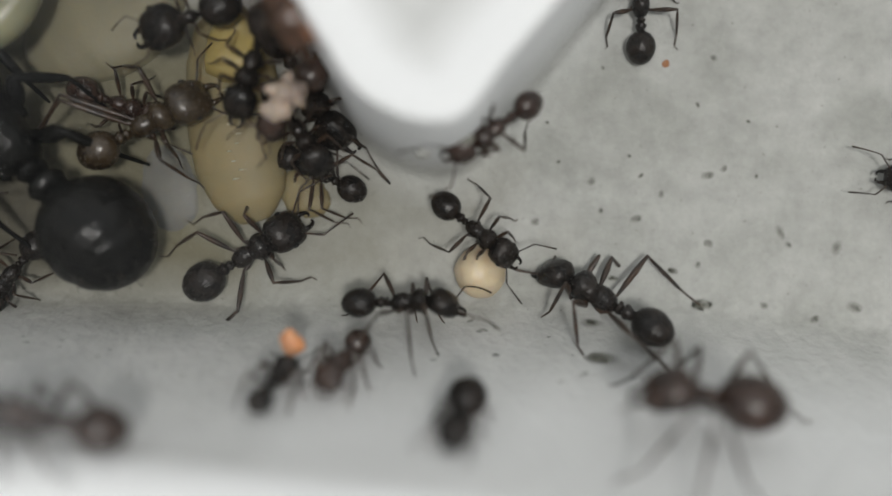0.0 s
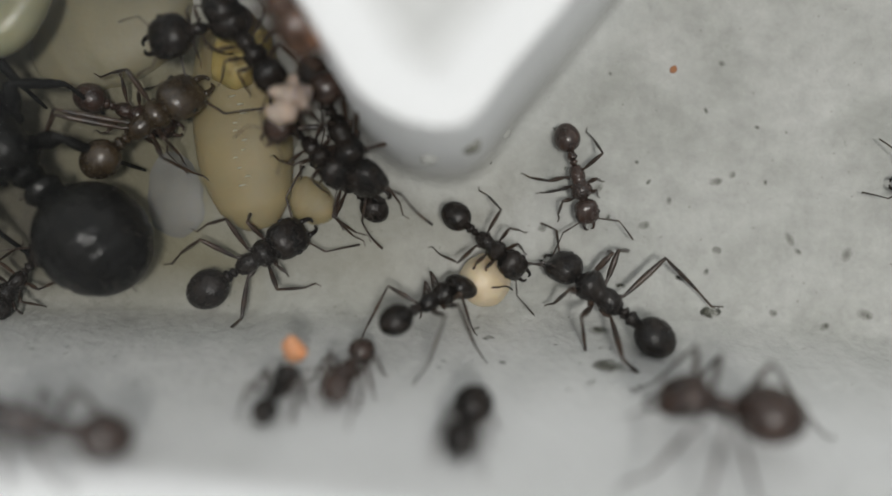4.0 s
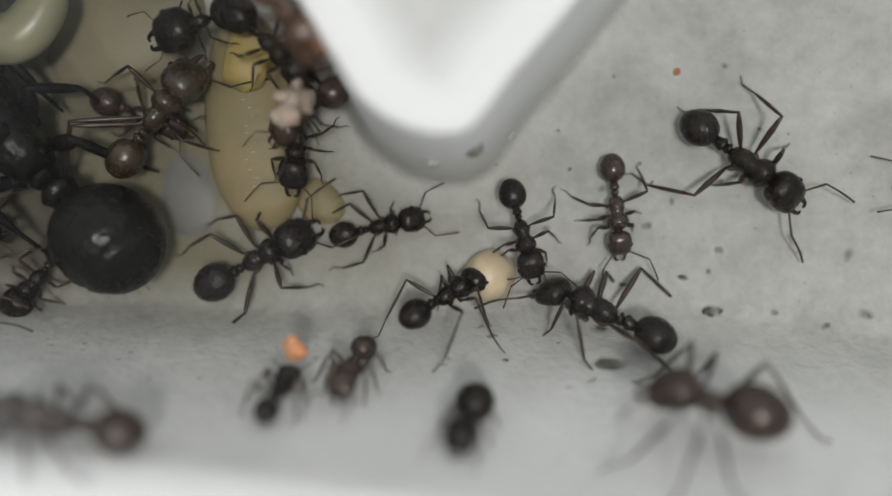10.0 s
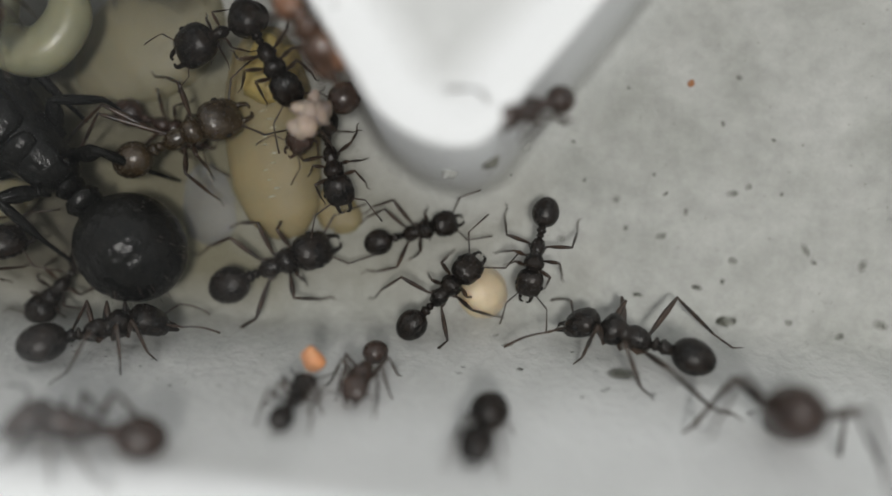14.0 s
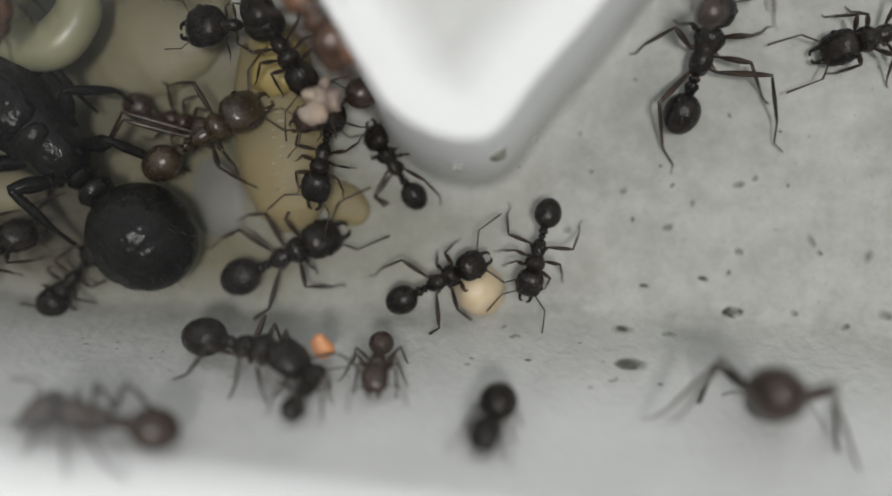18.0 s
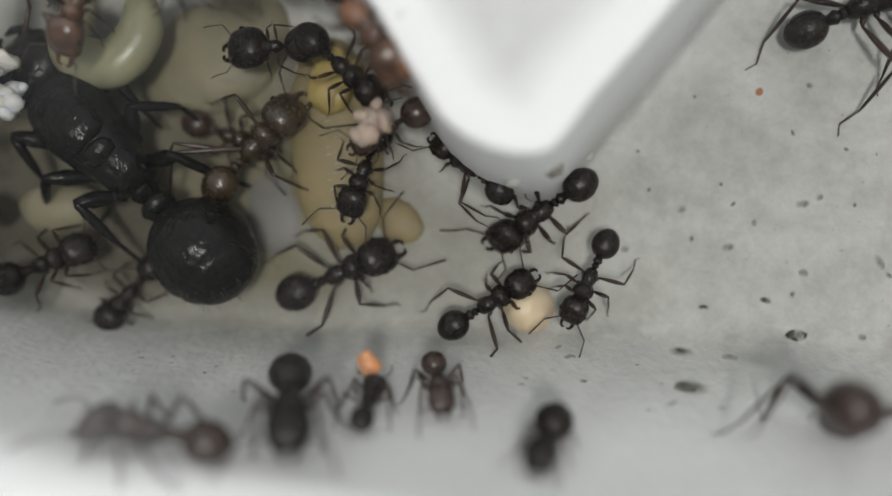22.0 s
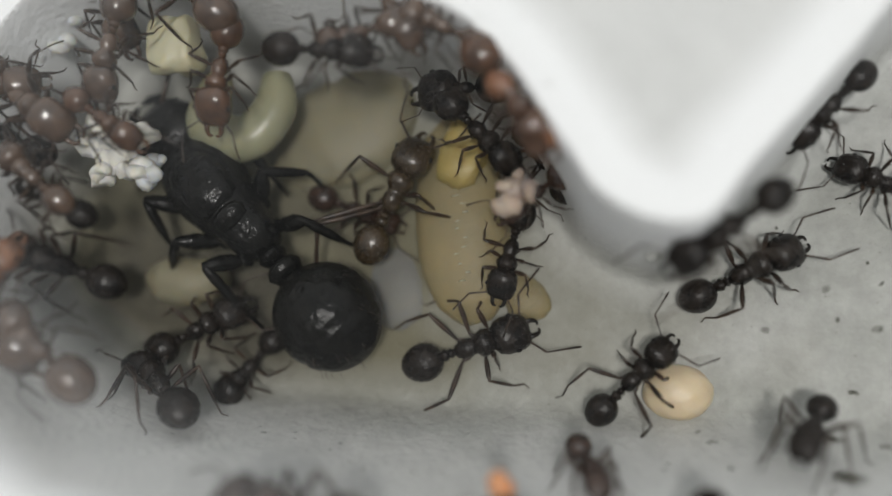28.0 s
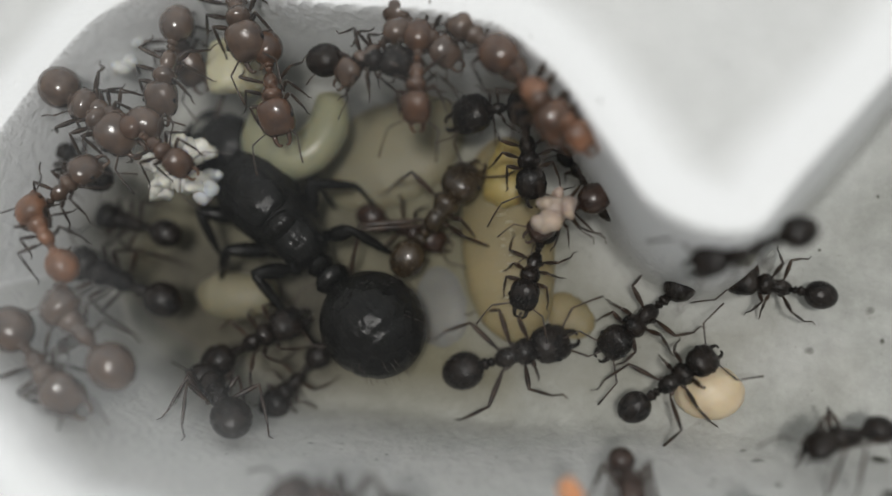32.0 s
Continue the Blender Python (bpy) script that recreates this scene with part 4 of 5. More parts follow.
settle(ant("dark worker ant standing on the pale plaster floor", 4.60, stand=0.29, seed=19, big=0.38, gast=0.44), 4.60, [(0, -24.85, -4.30, -27.18, -3.92), (11, -23.42, -3.79, -26.00, -3.67), (12, -21.14, -3.70, -24.65, -3.29), (13, -17.62, -4.51, -22.21, -3.56), (14, -15.37, -4.06, -19.26, -4.73), (14.5, -14.14, -4.00, -18.34, -4.62), (16.5, -9.76, -4.28, -13.31, -5.01), (17, -8.76, -4.34, -12.26, -5.11), (18, -9.16, -5.53, -11.77, -5.00), (19, -9.04, -6.36, -11.05, -5.36), (20, -10.02, -6.76, -11.09, -5.63), (21, -10.03, -6.82, -10.97, -5.69), (22, -9.64, -6.96, -10.41, -5.87), (23, -10.20, -6.65, -10.62, -5.65), (24, -12.47, -6.32, -11.05, -5.69), (25, -15.91, -5.61, -11.73, -5.90), (26.5, -22.55, -3.42, -16.93, -5.36), (28, -27.12, -1.92, -21.00, -4.93), (29, -26.95, -1.67, -20.58, -5.23), (30, -26.01, -3.13, -20.80, -5.14), (31, -26.66, -2.13, -21.24, -4.97), (32, -26.60, -1.83, -20.78, -5.10)], 1.33, None, False, 19)
settle(ant("olive brown worker ant standing over the brood", 4.70, stand=0.25, seed=20, big=0.42, gast=0.40, mat=OLIVE, feet={(2, 1): (-1.44, 0.39), (2, -1): (0.19, -0.77), (1, 1): (-1.48, 0.24), (0, 1): (-0.10, 0.82), (0, -1): (0.68, 0.02)}), 4.70, [(0, -12.34, 6.47, -15.62, 4.76), (1, -12.49, 6.82, -15.53, 4.58), (2, -12.93, 6.84, -15.57, 4.60), (3, -13.18, 7.13, -15.81, 4.77), (6, -12.56, 6.12, -15.46, 4.93), (8, -12.53, 6.44, -15.32, 4.87), (9, -12.67, 7.44, -15.92, 4.89), (10, -13.11, 8.03, -15.71, 4.79), (11, -12.02, 7.43, -16.33, 4.84), (12, -12.08, 7.35, -16.52, 5.03), (13, -11.69, 7.23, -16.10, 5.02), (14, -12.30, 6.89, -16.51, 5.01), (17, -12.71, 7.66, -14.89, 4.48), (18, -11.90, 6.77, -15.29, 4.71), (19, -11.47, 6.07, -14.87, 4.56), (20, -11.95, 7.14, -14.86, 4.64), (21, -12.35, 7.90, -14.87, 4.60), (22, -12.38, 7.53, -15.42, 4.37), (23, -11.81, 7.14, -14.79, 4.42), (24, -11.85, 7.26, -14.58, 4.41), (25, -12.41, 8.07, -14.68, 4.58), (28, -12.29, 9.37, -14.39, 4.76), (29, -12.44, 9.44, -14.49, 4.86), (30, -12.33, 9.43, -14.31, 4.92), (31, -12.20, 9.32, -14.55, 4.78), (32, -12.23, 8.97, -14.94, 5.00)], 0.00, 2.4, False, 20)
settle(ant("dark brown worker ant behind the brood", 3.65, stand=0.25, seed=21, big=0.36, gast=0.42, mat=BROWN), 3.65, [(28, -13.97, 6.28, -17.40, 7.52)], 0.91, None, False, 21)
settle(ant("black worker ant carrying a pale crumb over the larva", 3.40, stand=0.25, seed=22, big=0.42, gast=0.46), 3.40, [(0, -6.22, 4.53, -7.40, 6.40), (6, -5.39, 3.91, -7.48, 5.88), (7, -6.21, 3.77, -7.55, 6.18), (8, -7.48, 4.21, -7.54, 6.22), (9, -7.44, 4.17, -7.45, 6.43), (10, -7.57, 4.52, -7.31, 6.46), (11, -7.71, 4.51, -7.52, 6.39), (12, -7.78, 4.45, -7.44, 6.20), (13, -6.89, 3.80, -7.36, 6.42), (14, -6.44, 3.84, -7.08, 6.46), (17, -7.25, 3.49, -7.26, 6.62), (18, -7.82, 3.55, -7.22, 6.41), (19, -8.08, 3.53, -7.06, 6.52), (20, -8.15, 3.61, -7.32, 6.63), (21, -8.19, 3.28, -7.10, 6.57), (22, -8.80, 3.29, -7.54, 6.65), (23, -7.97, 3.52, -7.62, 6.23), (24, -8.40, 3.53, -7.66, 6.36), (25, -8.19, 3.52, -7.43, 6.47), (28, -7.83, 3.00, -7.02, 6.37), (29, -8.64, 3.25, -7.43, 6.89), (30, -8.86, 2.85, -7.77, 6.14), (31, -8.55, 3.12, -7.81, 6.84), (32, -8.98, 3.07, -8.00, 6.70)], 0.00, 2.8, False, 22)
settle(ant("big glossy black worker ant curled over the larva", 2.75, stand=0.34, seed=23, big=0.70, gast=0.66), 2.75, [(0, -12.73, 9.90, -10.18, 10.81), (6, -12.61, 9.76, -10.01, 10.39), (8, -13.11, 10.15, -9.91, 10.92), (13, -13.02, 10.21, -10.73, 11.45), (17, -12.77, 10.70, -10.32, 11.02), (20, -13.20, 11.00, -10.71, 10.96), (22, -13.66, 10.67, -11.14, 10.81), (24, -12.92, 10.78, -10.53, 10.72), (28, -10.88, 12.18, -8.41, 12.39), (31, -11.60, 12.18, -9.14, 12.31), (32, -11.76, 12.07, -9.07, 12.66)], 0.00, 3.6, False, 23)
settle(ant("black worker ant beside the white rim", 3.79, stand=0.25, seed=24, big=0.38, gast=0.46), 3.79, [(0, -8.94, 7.09, -8.18, 9.49), (3, -8.48, 7.72, -9.88, 11.12), (6, -7.62, 8.27, -10.53, 10.66), (9, -6.83, 8.30, -9.95, 10.89), (13, -8.56, 7.99, -10.56, 11.47), (19, -8.17, 8.48, -10.20, 11.31), (21, -7.83, 8.81, -10.03, 11.15), (23, -8.22, 8.51, -10.38, 10.13), (25, -8.58, 8.18, -10.02, 10.70), (28, -7.89, 8.97, -10.09, 11.20), (29, -8.58, 9.38, -9.85, 11.64), (30, -8.53, 8.90, -10.10, 11.72), (31, -8.68, 8.36, -9.32, 12.32), (32, -8.62, 8.23, -9.16, 12.37)], 0.00, 4.0, False, 24)
settle(ant("black worker ant below the queen", 3.42, stand=0.25, seed=25, big=0.46, gast=0.42), 3.42, [(28, -21.83, -2.53, -19.69, 0.11)], 0.85, None, False, 25)
settle(ant("black worker ant beside the queen's gaster", 4.09, stand=0.25, seed=26, big=0.40, gast=0.44), 4.09, [(23, -22.97, 0.87, -26.34, -0.47), (30, -20.93, 1.54, -24.50, -0.46)], 0.00, 2.5, False, 26)
settle(ant("shiny red-brown worker ant above a pale pupa", 3.60, stand=0.25, seed=27, big=0.48, gast=0.46, mat=AMBER), 3.60, [(21, -20.99, 10.96, -19.96, 13.70), (23, -20.30, 10.78, -19.78, 13.13), (25, -20.01, 10.79, -20.28, 13.34), (28, -20.62, 11.12, -20.37, 13.56), (32, -20.52, 11.14, -21.23, 14.04)], 0.00, 7.2, False, 27)
settle(ant("brown worker ant crowded near the glass by the brood", 3.84, stand=0.25, seed=28, big=0.42, gast=0.46, mat=TAN), 3.84, [(28, -25.70, 11.74, -25.33, 14.86, 0, 8.18), (32, -25.92, 11.47, -25.65, 15.39, 0, 8.15)], 0.00, 7.2, False, 28)
settle(ant("brown worker ant crowded near the glass by the brood", 3.38, stand=0.25, seed=29, big=0.46, gast=0.50, mat=TAN), 3.38, [(28, -29.39, 11.47, -33.03, 10.88, 0, 8.51), (29, -29.94, 11.56, -27.23, 10.93, 0, 8.49), (32, -29.66, 11.11, -26.54, 10.19, 0, 8.58)], 0.00, 6.8, False, 29)
settle(ant("large brown worker ant close to the glass", 3.76, stand=0.25, seed=30, big=0.46, gast=0.56, mat=TAN), 3.76, [(25, -27.80, 0.63, -24.71, -1.63, 0, 9.8), (28, -27.95, 0.57, -24.90, -1.95, 0, 9.8), (29, -27.95, 0.85, -24.97, -1.96, 0, 9.8), (30, -29.20, 1.00, -26.31, -1.84, 0, 9.8), (31, -29.99, 1.38, -26.99, -1.26, 0, 9.8), (32, -28.84, 1.48, -25.66, -1.39, 0, 9.8)], 0.00, 6.8, False, 30)
settle(ant("black worker ant in the crowd beside the queen", 5.08, stand=0.25, seed=31, big=0.36, gast=0.38), 5.08, [(28, -32.81, 4.40, -27.98, 2.84), (32, -32.03, 4.19, -28.20, 2.75)], 0.00, 3.0, False, 31)
settle(ant("brown worker ant crowded near the glass by the brood", 3.20, stand=0.25, seed=32, big=0.44, gast=0.44, mat=TAN), 3.20, [(28, -29.17, 7.79, -26.72, 5.85, 0, 9.25), (32, -28.69, 7.64, -31.01, 5.48, 0, 9.28)], 0.00, 6.8, False, 32)
settle(ant("brown worker ant crowded near the glass by the brood", 3.46, stand=0.25, seed=33, big=0.42, gast=0.48), 3.46, [(28, -13.91, 12.52, -17.04, 12.76, 0, 8.26), (32, -14.40, 12.94, -17.94, 13.20, 0, 8.18)], 0.00, 6.8, False, 33)
settle(ant("red-brown worker ant coming down over the rim", 3.42, stand=0.25, seed=34, big=0.40, gast=0.44, mat=AMBER), 3.42, [(27.5, -13.68, 17.48, -14.88, 20.29, 0, 7.3), (29, -15.04, 16.92, -15.72, 19.77, 0, 7.38), (30.5, -14.29, 14.34, -14.43, 17.11, 0, 7.79), (31, -14.13, 11.74, -14.28, 14.57, 0, 8.2), (32, -13.42, 11.10, -13.50, 13.81, 0, 8.31)], 0.00, 7.2, False, 34)
settle(ant("red-brown worker ant close to the glass by the rim", 4.14, stand=0.25, seed=35, big=0.44, gast=0.46, mat=AMBER), 4.14, [(28, -5.96, 8.83, -8.14, 11.91, 0, 8.66), (29, -6.18, 8.82, -8.96, 11.86, 0, 8.67), (30, -6.80, 9.85, -8.75, 11.90, 0, 8.58), (32, -7.02, 9.61, -9.97, 13.33, 0, 8.47)], 0.00, 7.2, False, 35)
settle(ant("brown worker ant crowded near the glass by the brood", 3.19, stand=0.25, seed=36, big=0.42, gast=0.44, mat=TAN), 3.19, [(28, -11.23, 14.14, -8.72, 12.89, 0, 8.12), (32, -11.08, 14.23, -9.76, 13.09, 0, 8.09)], 0.00, 6.8, False, 36)
settle(ant("brown worker ant crowded near the glass by the brood", 3.57, stand=0.25, seed=37, big=0.40, gast=0.44), 3.57, [(28, -32.50, 7.71, -30.09, 6.50), (32, -31.42, 6.99, -27.97, 6.08)], 0.00, 3.0, False, 37)
settle(ant("orange brown worker ant close to the glass", 3.18, stand=0.25, seed=38, big=0.46, gast=0.48, mat=RUSTY), 3.18, [(28, -28.63, 3.01, -29.59, 0.54, 0, 9.8), (30, -29.64, 4.78, -28.76, 2.01, 0, 9.8), (32, -30.92, 5.79, -28.89, 3.04, 0, 9.67)], 0.00, 7.4, False, 38)
settle(ant("brown worker ant crowded near the glass by the brood", 4.39, stand=0.25, seed=39, big=0.42, gast=0.46, mat=TAN), 4.39, [(28, -24.49, 17.24, -20.62, 14.83, 0, 7.76), (32, -22.28, 14.89, -23.51, 18.23, 0, 7.67)], 0.00, 7.4, False, 39)
settle(ant("brown worker ant crowded near the glass by the brood", 2.94, stand=0.25, seed=40, big=0.42, gast=0.46, mat=TAN), 2.94, [(28, -15.13, 12.99, -12.22, 13.78, 0, 8.15), (32, -16.56, 12.76, -14.78, 14.37, 0, 8.12)], 0.00, 7.0, False, 40)
settle(ant("brown worker ant crowded near the glass by the brood", 3.20, stand=0.25, seed=41, big=0.42, gast=0.46, mat=TAN), 3.20, [(28, -11.49, 13.31, -13.39, 16.01, 0, 7.96), (32, -12.37, 13.51, -14.62, 15.55, 0, 7.98)], 0.00, 7.2, False, 41)
settle(ant("reddish worker ant close to the glass by the rim", 2.82, stand=0.25, seed=42, big=0.44, gast=0.46, mat=RUSTY), 2.82, [(28, -5.38, 8.67, -7.38, 10.62, 0, 8.79), (29, -5.94, 8.79, -7.97, 10.79, 0, 8.77), (30, -6.31, 9.32, -8.24, 11.34, 0, 8.68), (31, -6.56, 9.68, -8.26, 11.37, 0, 8.64), (32, -6.17, 9.14, -8.13, 11.21, 0, 8.7)], 0.00, 7.4, False, 42)
settle(ant("brown worker ant crowded near the glass by the brood", 4.25, stand=0.25, seed=43, big=0.44, gast=0.50, mat=TAN), 4.25, [(25, -29.12, 11.73, -32.61, 13.00, 0, 8.31), (28, -27.86, 9.67, -31.31, 11.91, 0, 8.57), (32, -27.65, 9.52, -31.38, 12.18, 0, 8.55)], 0.00, 6.8, False, 43)
settle(ant("brown worker ant crowded near the glass by the brood", 4.04, stand=0.25, seed=44, big=0.44, gast=0.52, mat=TAN), 4.04, [(28, -27.55, -0.62, -30.25, 1.51, 0, 9.8), (32, -27.96, -2.45, -30.91, 0.16, 0, 9.8)], 0.00, 6.6, False, 44)
settle(ant("brown worker ant crowded near the glass by the brood", 4.07, stand=0.25, seed=45, big=0.42, gast=0.48, mat=TAN), 4.07, [(28, -26.46, 14.91, -28.02, 18.53), (32, -25.97, 14.06, -28.00, 17.60)], 0.00, 5.8, False, 45)
settle(ant("shiny red-brown worker ant holding white seed crumbs", 3.17, stand=0.25, seed=46, big=0.40, gast=0.40, mat=AMBER), 3.17, [(25, -24.23, 8.35, -27.37, 10.50, 0, 8.84), (28, -23.47, 8.47, -26.96, 10.77, 0, 8.81), (29, -23.93, 8.91, -27.28, 11.40, 0, 8.72), (30, -23.71, 8.54, -27.30, 10.80, 0, 8.8), (32, -23.75, 7.72, -27.38, 10.23, 0, 8.91)], 0.00, 7.6, False, 46)

settle(ant("brown worker ant holding a pale crumb against the rim", 2.80, stand=0.4, seed=47, big=0.44, gast=0.54, mat=BROWN), 2.80, [(0, -7.60, 5.52, -5.97, 7.52), (8, -7.57, 5.64, -5.40, 7.18), (13, -7.67, 5.80, -6.13, 7.33), (20, -7.63, 6.66, -5.68, 7.36), (24, -7.75, 5.62, -5.64, 7.21), (28, -7.13, 6.35, -5.11, 7.78), (31, -8.11, 6.03, -5.36, 7.79), (32, -8.25, 6.06, -5.54, 7.69)], 0.00, 4.4, False, 47)
settle(ant("black worker ant half hidden in the crowd by the rim", 3.20, stand=0.3, seed=48, big=0.42, gast=0.52), 3.20, [(25, -33.52, 9.43, -30.79, 8.65), (28, -33.36, 10.24, -30.80, 9.12), (29, -33.51, 10.29, -31.12, 8.92), (31, -33.03, 10.34, -30.73, 8.89), (32, -33.23, 10.18, -30.87, 8.63)], 0.00, 5.5, False, 48)


# ---- queen ----
def queen():
    """The queen; the middle of her gaster is the origin, x ahead."""
    root = new("queen_ant")
    tagged(root, "large glossy black queen ant with a round swollen gaster", "ant")
    k = MM
    bm = bmesh.new()
    lathe(bm, scaled(egg(2.72, -2.72, 2.60, 2.45, 0.05, -0.1, 40, 0.97, (0.44, 0.68, 0.84)), k), 48)
    gaster = part("gaster", bm, JET, root)
    rnd = random.Random(6)
    for i in range(70):
        a, b = rnd.uniform(0, math.tau), rnd.uniform(-0.2, 0.75)
        q = Vector((2.70 * math.cos(b) * math.cos(a), 2.56 * math.cos(b) * math.sin(a), 2.40 * math.sin(b))) * k
        n = q.normalized()
        bm = bmesh.new()
        tube(bm, [q * 0.985, q + (n * 0.14 + Vector((-0.10, 0, 0))) * k, q + (n * 0.20 + Vector((-0.26, 0, 0))) * k], [0.014 * k, 0.011 * k, 0.004 * k], 4)
        part("hair", bm, LEG, gaster)
    bm = bmesh.new()
    lathe(bm, scaled([(3.62, 0.4, 0.4, 0.1), (3.45, 0.80, 0.8, 0.2), (3.15, 0.95, 0.9, 0.2), (2.85, 0.8, 0.8, 0.1), (2.6, 0.7, 0.7, 0)], k), 22)
    part("postpetiole", bm, JET, root)
    bm = bmesh.new()
    lathe(bm, scaled([(4.55, 0.45, 0.45, 0), (4.3, 0.6, 0.6, 0.1), (4.05, 0.72, 0.95, 0.3), (3.8, 0.62, 0.8, 0.25), (3.55, 0.4, 0.4, 0.1)], k), 22)
    part("petiole", bm, JET, root)
    bm = bmesh.new()
    lathe(bm, scaled([(4.3, 0.5, 0.5, 0), (4.6, 0.95, 0.95, 0.1), (5.2, 1.2, 1.25, 0.2), (5.8, 1.3, 1.35, 0.3), (6.4, 1.42, 1.4, 0.35), (7.3, 1.72, 1.6, 0.4), (8.4, 1.95, 1.75, 0.4),
                      (9.6, 1.98, 1.75, 0.35), (10.5, 1.8, 1.55, 0.25), (11.2, 1.45, 1.2, 0.1), (11.7, 1.0, 0.85, 0)], k), 36, 2.2)
    thorax = part("thorax", bm, JET, root)
    bm = bmesh.new()
    lathe(bm, scaled([(7.05, 0.75, 0.35, 1.80), (7.3, 1.18, 0.5, 1.82), (8.2, 1.40, 0.55, 1.90), (9.3, 1.35, 0.55, 1.85), (10.2, 0.95, 0.45, 1.62), (10.7, 0.4, 0.2, 1.38)], k), 26)
    part("back_plate", bm, JET, thorax)
    bm = bmesh.new()
    lathe(bm, scaled([(5.95, 0.3, 0.2, 1.50), (6.15, 0.78, 0.42, 1.55), (6.55, 0.92, 0.5, 1.66), (6.85, 0.75, 0.42, 1.72), (7.02, 0.35, 0.2, 1.72)], k), 22)
    part("scutellum", bm, JET, thorax)
    for s in (-1, 1):
        bm = bmesh.new()
        tube(bm, [(5.0 * k, s * 0.85 * k, 0.75 * k), (4.75 * k, s * 0.98 * k, 1.0 * k), (4.5 * k, s * 1.02 * k, 1.16 * k)], [0.22 * k, 0.14 * k, 0.05 * k], 8)
        part("spine", bm, JET, thorax)
    bm = bmesh.new()
    lathe(bm, scaled([(11.2, 0.9, 0.7, 0), (11.5, 1.6, 1.05, 0), (12.1, 2.0, 1.25, 0), (13.1, 2.05, 1.25, 0), (13.8, 1.8, 1.0, 0), (14.4, 1.0, 0.45, -0.1)], k), 30, 2.4)
    head = part("head", bm, JET, root)
    for s in (-1, 1):
        bm = bmesh.new()
        tube(bm, [(14.0 * k, s * 1.0 * k, 0), (14.6 * k, s * 1.05 * k, 0), (15.0 * k, s * 0.6 * k, -0.05 * k), (15.15 * k, s * 0.1 * k, -0.1 * k)], [0.33 * k, 0.3 * k, 0.22 * k, 0.08 * k], 8)
        part("mandible", bm, JET, head)
        bm = bmesh.new()
        bmesh.ops.create_uvsphere(bm, u_segments=12, v_segments=8, radius=0.32 * k)
        bmesh.ops.translate(bm, vec=(13.0 * k, s * 1.75 * k, 0.35 * k), verts=bm.verts)
        part("eye", bm, EYE, head)
        bm = bmesh.new()
        tube(bm, [(13.8 * k, s * 0.6 * k, 0.4 * k), (14.6 * k, s * 2.0 * k, 0.7 * k), (14.7 * k, s * 2.2 * k, 0.7 * k), (15.8 * k, s * 2.5 * k, 0.2 * k), (17.0 * k, s * 2.3 * k, -0.8 * k)], [0.14 * k, 0.12 * k, 0.11 * k, 0.1 * k, 0.08 * k], 7)
        part("antenna", bm, LEG, root)
    # hip, knee, ankle and toe of each leg
    for hip, knee, ankle, toe in QUEEN_LEGS:
        h, n, a, e = (Vector(q) * k for q in (hip, knee, ankle, toe))
        bm = bmesh.new()
        path, rad = [], []
        for p, q, rows in ((h, n, ((0, 0.34), (0.12, 0.30), (0.2, 0.2), (0.4, 0.33), (0.65, 0.36), (0.88, 0.26), (0.98, 0.18))), (n, a, ((0.06, 0.17), (0.3, 0.22), (0.7, 0.20), (0.95, 0.13))), (a, e, ((0.08, 0.10), (0.4, 0.095), (0.7, 0.085), (1.0, 0.06)))):
            for f, r in rows:
                path.append(p.lerp(q, f))
                rad.append(r * 1.2 * k)
        tube(bm, path, rad, 10)
        part("leg", bm, JET, root)
    return root


QUEEN_LEGS = (((9.2, -1.3, -0.4), (9.9, -2.8, 0.7), (7.4, -2.5, -0.6), (6.6, -2.3, -1.8)), ((6.6, -1.2, -0.4), (7.3, -2.5, 1.0), (6.2, -4.0, -0.6), (4.8, -3.9, -2.6)),
              ((5.3, -1.0, -0.4), (4.0, -2.4, 0.9), (2.5, -2.9, -0.8), (1.4, -3.4, -2.6)), ((5.0, 1.0, -0.4), (5.9, 2.7, 1.0), (3.6, 3.0, -0.4), (1.0, 3.2, -2.5)),
              ((6.4, 1.2, -0.4), (7.9, 3.0, 0.9), (7.8, 4.4, -0.8), (8.2, 5.7, -2.6)), ((8.8, 1.4, -0.4), (10.7, 2.8, 0.8), (9.0, 3.7, -0.8), (7.8, 4.2, -2.4)))
QUEEN = queen()


# ---- brood and food ----
def sausage(name, label, category, path, radii, mat, rings=12, groove=0.008, flat=0.8, group=""):
    """A segmented grub along path (nest mm)."""
    p = smooth_line([q[:2] for q in path], 8)
    z = smooth_line([(q[2], 0) for q in path], 8)[:, 0]
    n = len(p)
    r = np.interp(np.linspace(0, 1, n * 2), np.linspace(0, 1, len(radii)), radii)
    pts = np.column_stack([p, z])
    fine = np.column_stack([np.interp(np.linspace(0, n - 1, n * 2), np.arange(n), pts[:, k]) for k in range(3)])
    c = Vector(fine.mean(axis=0))
    bm = bmesh.new()
    s = np.linspace(0, 1, n * 2)
    tube(bm, [(Vector(q) - c) * MM for q in fine], [float(a * (1 - groove * max(0, math.cos(b * rings * math.tau)) ** 3)) * MM for a, b in zip(r, s)], 22)
    bmesh.ops.scale(bm, vec=(1, 1, flat), verts=bm.verts)
    ob = link(name, bm, mat)
    ob.matrix_world = NEST @ Matrix.Translation(c * MM)
    return tagged(ob, label, category, group)


